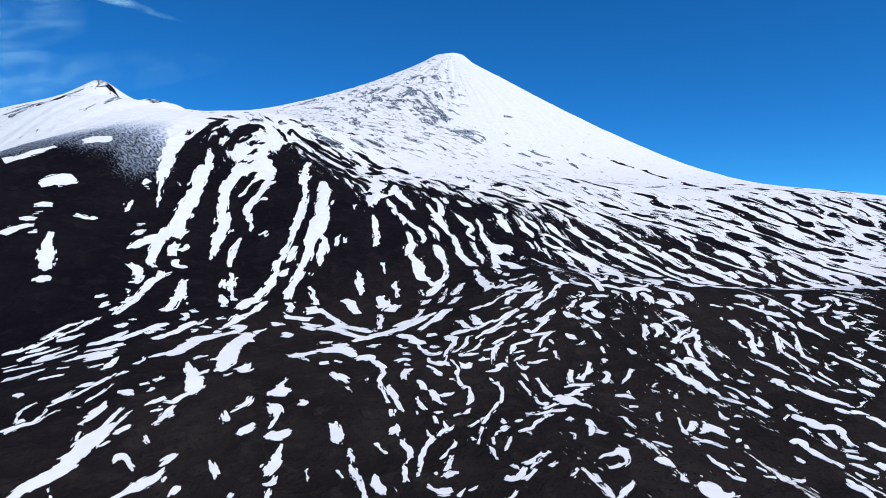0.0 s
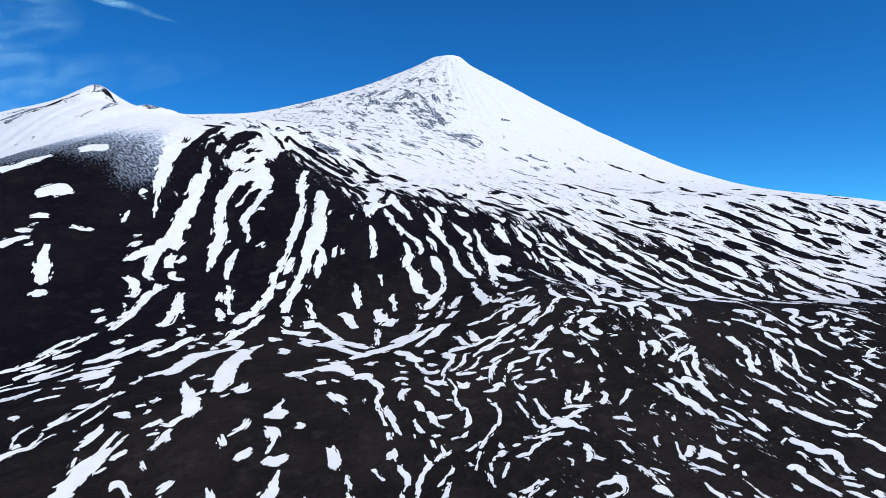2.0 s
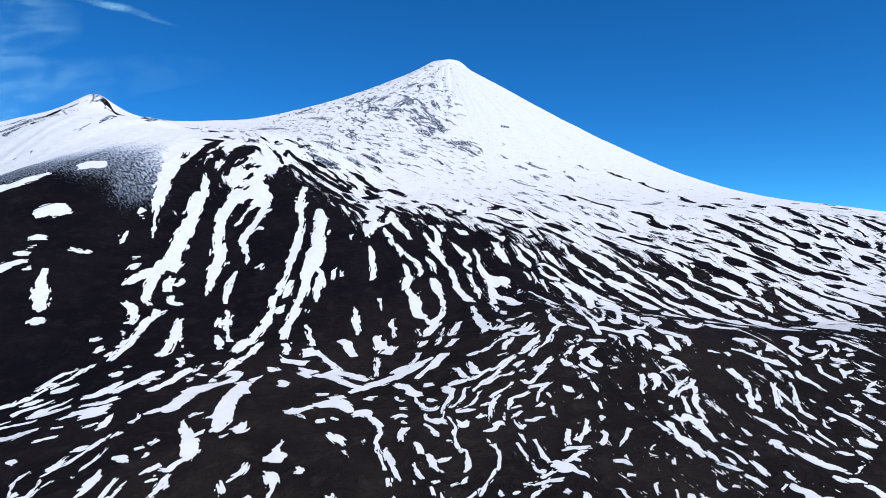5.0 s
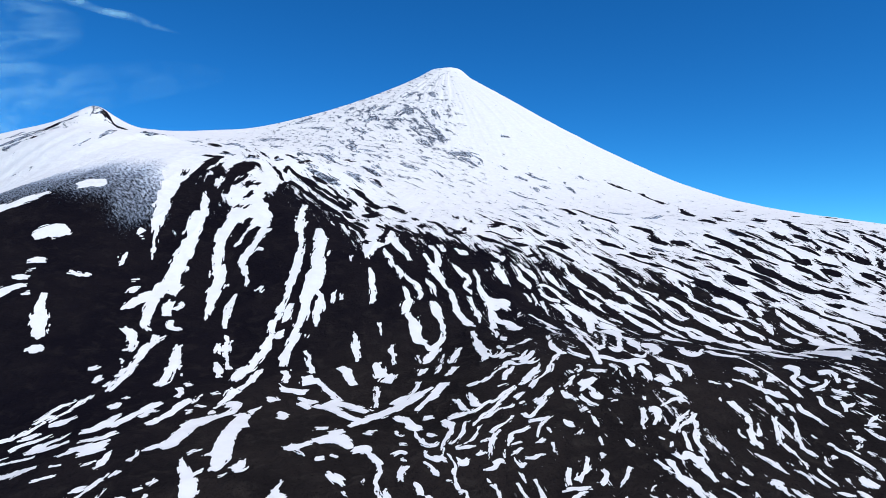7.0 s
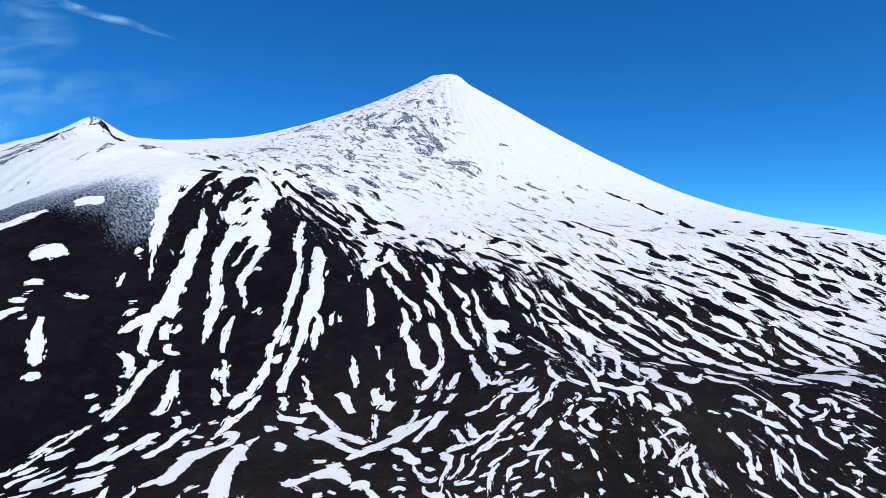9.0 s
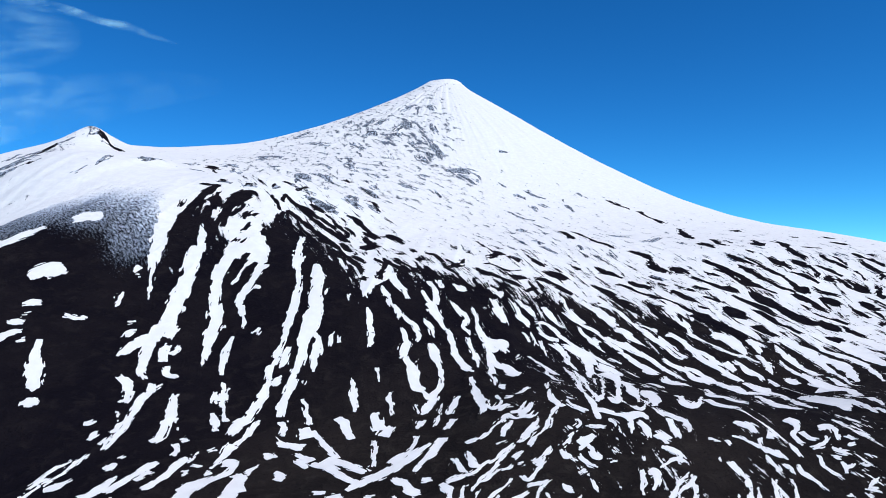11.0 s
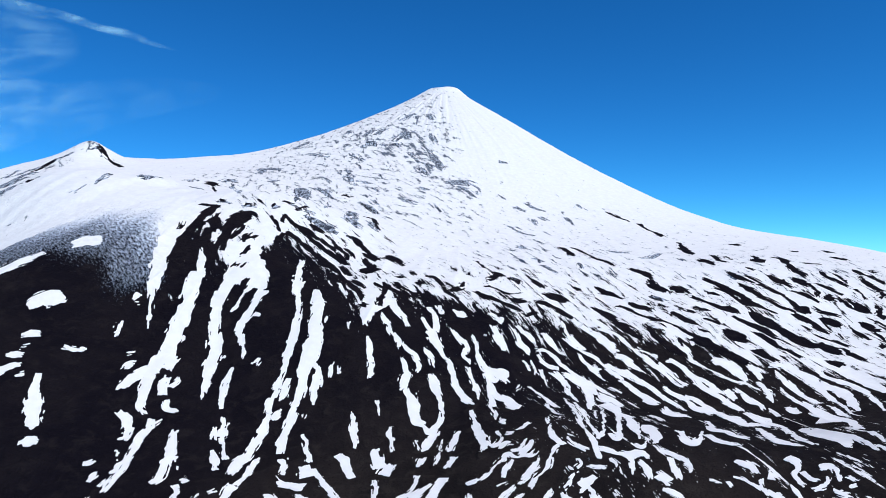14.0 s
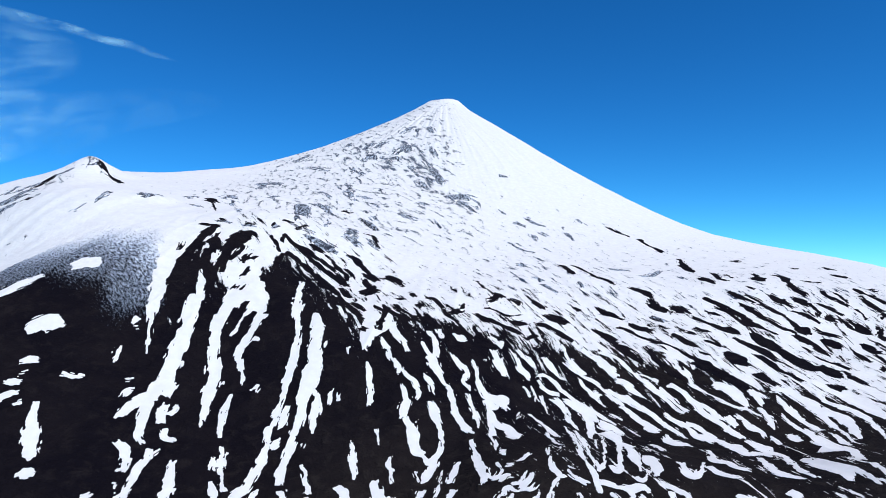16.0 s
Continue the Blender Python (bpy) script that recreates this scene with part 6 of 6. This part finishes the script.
snow_streak((-396, 762, 10), (-391, 772, 10), (-386, 784, 10), (-379, 796, 11), (-376, 811, 12), (-371, 821, 11), (-365, 830, 5))
snow_streak((-372, 788, 7), (-367, 798, 11), (-364, 806, 9))
snow_streak((-356, 770, 11), (-351, 780, 12), (-346, 793, 12), (-342, 805, 11), (-340, 819, 11), (-337, 833, 12), (-333, 844, 11))
snow_streak((-331, 833, 5), (-328, 849, 5), (-326, 862, 4))
snow_streak((-314, 771, 13), (-306, 779, 14), (-298, 789, 13), (-289, 797, 12), (-278, 805, 12), (-271, 818, 10), (-270, 836, 9), (-270, 849, 6))
snow_streak((-289, 889, 15), (-292, 880, 14), (-292, 865, 12), (-294, 849, 9), (-295, 830, 5))
snow_streak((-281, 836, 10), (-279, 849, 15), (-273, 854, 9))
snow_streak((-285, 893, 11), (-281, 912, 10), (-276, 928, 9), (-275, 948, 8), (-275, 958, 4))
snow_streak((-282, 1050, 9), (-282, 1024, 13), (-284, 1006, 15), (-287, 985, 15), (-289, 964, 14), (-294, 949, 18), (-299, 932, 17), (-301, 915, 8))
snow_streak((-258, 812, 13), (-248, 801, 13), (-245, 782, 9))
snow_streak((-250, 820, 10), (-245, 833, 6), (-239, 846, 5))
snow_streak((-253, 764, 12), (-247, 776, 20), (-240, 780, 20))
snow_streak((-237, 878, 11), (-229, 868, 13))
snow_streak((-324, 810, 11), (-320, 812, 10))
snow_streak((-319, 830, 6), (-311, 829, 6))
snow_streak((-315, 869, 8), (-309, 875, 6))
snow_streak((-298, 814, 6), (-294, 817, 8))
snow_streak((-421, 809, 15), (-417, 813, 18), (-416, 820, 10))
snow_streak((-415, 833, 7), (-413, 836, 5))
snow_streak((-391, 766, 7), (-386, 775, 5))
snow_streak((-460, 1330, 23), (-455, 1296, 22), (-447, 1265, 19), (-438, 1236, 20), (-427, 1210, 29), (-418, 1182, 27), (-417, 1151, 23), (-409, 1118, 17), (-405, 1095, 9), (-399, 1076, 5))
snow_streak((-374, 1341, 25), (-381, 1313, 19), (-384, 1292, 15), (-386, 1272, 17), (-391, 1253, 19), (-387, 1232, 12), (-377, 1209, 6), (-367, 1185, 7), (-365, 1170, 4))
snow_streak((-459, 1530, 57), (-449, 1458, 68), (-431, 1395, 57))
snow_streak((-397, 1398, 34), (-379, 1353, 26))
snow_streak((-416, 1287, 10), (-412, 1312, 10), (-408, 1344, 10), (-408, 1372, 12))
snow_streak((-451, 1331, 16), (-447, 1360, 17), (-440, 1388, 19))
snow_streak((-374, 1145, 8), (-374, 1124, 12), (-373, 1103, 12), (-368, 1081, 10), (-361, 1058, 6))
snow_streak((-349, 1036, 9), (-346, 1021, 10), (-341, 1003, 10))
snow_streak((-334, 1155, 10), (-331, 1163, 9))
snow_streak((-356, 1012, 7), (-352, 992, 9))
snow_streak((-344, 1007, 9), (-333, 981, 7), (-319, 949, 7))
snow_streak((-342, 965, 7), (-331, 940, 12), (-326, 924, 9))
snow_streak((-309, 1388, 23), (-304, 1350, 17), (-293, 1314, 15), (-287, 1282, 16), (-285, 1254, 14), (-282, 1228, 12), (-280, 1208, 11))
snow_streak((-285, 1190, 10), (-285, 1175, 13), (-281, 1154, 9), (-283, 1134, 9), (-284, 1115, 11), (-284, 1095, 13), (-285, 1075, 11), (-284, 1056, 10))
snow_streak((-274, 1045, 17), (-269, 1052, 17), (-264, 1059, 9))
snow_streak((-268, 1121, 7), (-268, 1108, 11), (-269, 1094, 11), (-270, 1082, 6))
snow_streak((-264, 1359, 14), (-255, 1319, 25), (-248, 1278, 24), (-245, 1243, 26), (-238, 1219, 33), (-240, 1196, 34), (-241, 1175, 29), (-242, 1155, 22), (-244, 1138, 21), (-243, 1124, 19), (-242, 1109, 18), (-243, 1094, 17), (-246, 1071, 13), (-249, 1055, 12), (-248, 1035, 12), (-248, 1014, 13), (-247, 994, 14), (-245, 976, 11))
snow_streak((-237, 959, 13), (-232, 944, 11), (-230, 929, 5))
snow_streak((-240, 1059, 7), (-241, 1042, 7), (-243, 1033, 5))
snow_streak((-228, 1052, 7), (-227, 1056, 6))
snow_streak((-226, 1158, 10), (-219, 1127, 18), (-218, 1112, 16), (-216, 1091, 10), (-215, 1080, 4))
snow_streak((-199, 1161, 8), (-197, 1145, 8), (-197, 1132, 5))
snow_streak((-184, 1152, 5), (-184, 1141, 4))
snow_streak((-228, 1272, 5), (-226, 1260, 5))
snow_streak((-183, 1258, 4), (-180, 1241, 4))
snow_streak((-128, 1161, 8), (-126, 1141, 7), (-124, 1127, 4))
snow_streak((-145, 1058, 4), (-143, 1039, 8), (-139, 1019, 10), (-135, 997, 9), (-133, 982, 6))
snow_streak((-108, 1081, 4), (-104, 1064, 6), (-102, 1054, 3))
snow_streak((-81, 1028, 4), (-81, 1010, 9), (-78, 992, 9), (-74, 972, 4))
snow_streak((-217, 1011, 7), (-210, 995, 8), (-201, 973, 9), (-197, 958, 10))
snow_streak((-201, 945, 18), (-193, 925, 25))
snow_streak((-153, 968, 11), (-145, 956, 16), (-138, 937, 13), (-129, 919, 12))
snow_streak((-101, 978, 9), (-96, 957, 17), (-91, 938, 23))
snow_streak((-76, 941, 13), (-84, 923, 20))
snow_streak((-237, 922, 4), (-229, 913, 4))
snow_streak((-371, 1278, 6), (-364, 1276, 6))
lava_streak((-439, 1287, 7), (-434, 1309, 15), (-429, 1336, 20), (-423, 1360, 16), (-418, 1378, 8))
lava_streak((-409, 1291, 7), (-404, 1313, 18), (-400, 1337, 18), (-396, 1350, 9))
snow_streak((-437, 1453, 67), (-431, 1409, 77), (-430, 1374, 74), (-431, 1346, 53))
snow_streak((-424, 1445, 42), (-403, 1408, 38), (-387, 1370, 28), (-379, 1334, 21))
snow_streak((-437, 1405, 56), (-445, 1362, 44), (-453, 1330, 33), (-453, 1303, 25))
snow_streak((-510, 1161, 21), (-506, 1130, 22), (-502, 1095, 20), (-498, 1072, 15))
snow_streak((-326, 1496, 10), (-319, 1436, 14), (-312, 1390, 16), (-305, 1349, 15))
snow_streak((-282, 1227, 14), (-283, 1200, 15), (-284, 1175, 15))
snow_streak((-138, 1220, 10), (-132, 1185, 9), (-126, 1138, 5))

finish_flecks()


# ---- thin high cloud behind the side peak ----
def cloud_material(name, strength, scale, stretch, turn):
    """Ice cloud: white, mostly clear, torn into fibres."""
    t = Tree(name)
    at = t.node("TexCoord").outputs["UV"]
    n = t.node("Mapping", vector_type="POINT")
    t.join(at, n.inputs["Vector"])
    n.inputs["Rotation"].default_value = (0, 0, turn)
    n.inputs["Scale"].default_value = (scale, scale * stretch, 1)
    fibres = t.noise(n.outputs[0], 1.0, 6, 0.62, 0.5)
    broad = t.noise(at, 3.1, 3, 0.5)
    edge = t.node("Attribute", attribute_name="body").outputs["Fac"]
    amount = t.math("MULTIPLY", t.band(fibres, 0.30, 0.78), t.band(broad, 0.22, 0.62))
    amount = t.math("MULTIPLY", t.math("MULTIPLY", amount, edge), strength, clamp=True)
    clear, white, mixed, out = t.node("BsdfTransparent"), t.node("BsdfDiffuse"), t.node("MixShader"), t.node("OutputMaterial")
    white.inputs["Color"].default_value = (0.48, 0.82, 0.92, 1)
    t.join(amount, mixed.inputs[0])
    t.join(clear.outputs[0], mixed.inputs[1])
    t.join(white.outputs[0], mixed.inputs[2])
    t.join(mixed.outputs[0], out.inputs[0])
    return t.material


def cloud(name, label, material, nodes, rows=14, pace=60):
    """A hanging veil along nodes of (x, z, height), thinning out towards its rims."""
    line = centre_line(nodes, pace)
    way = np.gradient(line[:, :2], axis=0)
    way /= np.linalg.norm(way, axis=1)[:, None]
    side = np.stack([-way[:, 1], way[:, 0]], 1)
    share = np.linspace(-1, 1, rows)
    x = line[:, :1] + side[:, :1] * share * line[:, 2:] / 2
    z = line[:, 1:2] + side[:, 1:] * share * line[:, 2:] / 2
    y = 4850 + 40 * (fractal(x / 400, z / 400, 77, 3) - 0.5)
    far = np.linspace(0, 1, len(line))[:, None]
    body = (1 - share[None] ** 2) ** 0.8 * np.clip(far * 9, 0, 1) * np.clip((1 - far) * 5, 0, 1)
    count, cols = len(line), rows
    k = (np.arange(count - 1)[:, None] * cols + np.arange(cols - 1)).ravel()
    faces = np.stack([k, k + cols, k + cols + 1, k + 1], 1)
    mesh = bpy.data.meshes.new(name)
    mesh.from_pydata(np.stack([x, y, z], -1).reshape(-1, 3).tolist(), [], faces.tolist())
    mesh.attributes.new("body", "FLOAT", "POINT").data.foreach_set("value", np.broadcast_to(body, x.shape).astype(np.float32).ravel())
    uv = mesh.uv_layers.new(name="UVMap")
    corner = np.empty(len(mesh.loops), np.int32)
    mesh.loops.foreach_get("vertex_index", corner)
    flat = np.stack([x.ravel() / 1000, z.ravel() / 1000], 1)[corner]
    uv.data.foreach_set("uv", flat.astype(np.float32).ravel())
    mesh.polygons.foreach_set("use_smooth", np.ones(len(faces), bool))
    mesh.materials.append(material)
    tagged(new(name, mesh), label, "cloud")


CIRRUS = cloud_material("cirrus", 0.46, 1.6, 5.0, -0.18)
VEIL = cloud_material("cirrus_veil", 0.22, 0.9, 3.0, 0.1)
TRAIL = cloud_material("ice_trail", 1.0, 3.0, 2.0, -0.35)
cloud("contrail", "thin white contrail fading into deep blue sky", TRAIL, ((-4109, 2642, 112), (-3585, 2520, 112), (-3148, 2407, 112), (-2895, 2351, 86), (-2756, 2312, 70), (-2634, 2268, 61), (-2516, 2242, 70), (-2415, 2221, 70), (-2310, 2182, 57), (-2206, 2143, 44), (-2110, 2116, 26), (-2014, 2090, 13)), 10, 30)
cloud("cirrus_cloud", "wispy white cirrus cloud in deep blue sky", CIRRUS, ((-4360, 2107, 650), (-3796, 2116, 650), (-3405, 2131, 606), (-3144, 2132, 542), (-2949, 2119, 390), (-2753, 2102, 217)))
cloud("cirrus_cloud", "thin torn cirrus streaks in blue sky", CIRRUS, ((-4182, 1854, 173), (-3574, 1837, 173), (-3271, 1820, 147), (-3053, 1812, 112), (-2879, 1800, 61)))
cloud("cirrus_cloud", "feathery white cirrus tuft low over the ridge", CIRRUS, ((-4092, 1648, 390), (-3528, 1637, 390), (-3224, 1651, 347), (-3008, 1681, 242), (-2836, 1735, 147), (-2705, 1761, 70)))
cloud("cirrus_cloud", "feathery bright cirrus wisp beside the side peak", CIRRUS, ((-3654, 1358, 260), (-3309, 1432, 242), (-3136, 1485, 200), (-2963, 1533, 156), (-2833, 1542, 70)))
cloud("cirrus_cloud", "long faint cirrus veil above the side peak", VEIL, ((-3657, 1541, 520), (-3136, 1563, 563), (-2790, 1630, 476), (-2531, 1683, 390), (-2271, 1727, 329), (-2011, 1754, 260), (-1664, 1764, 130)))
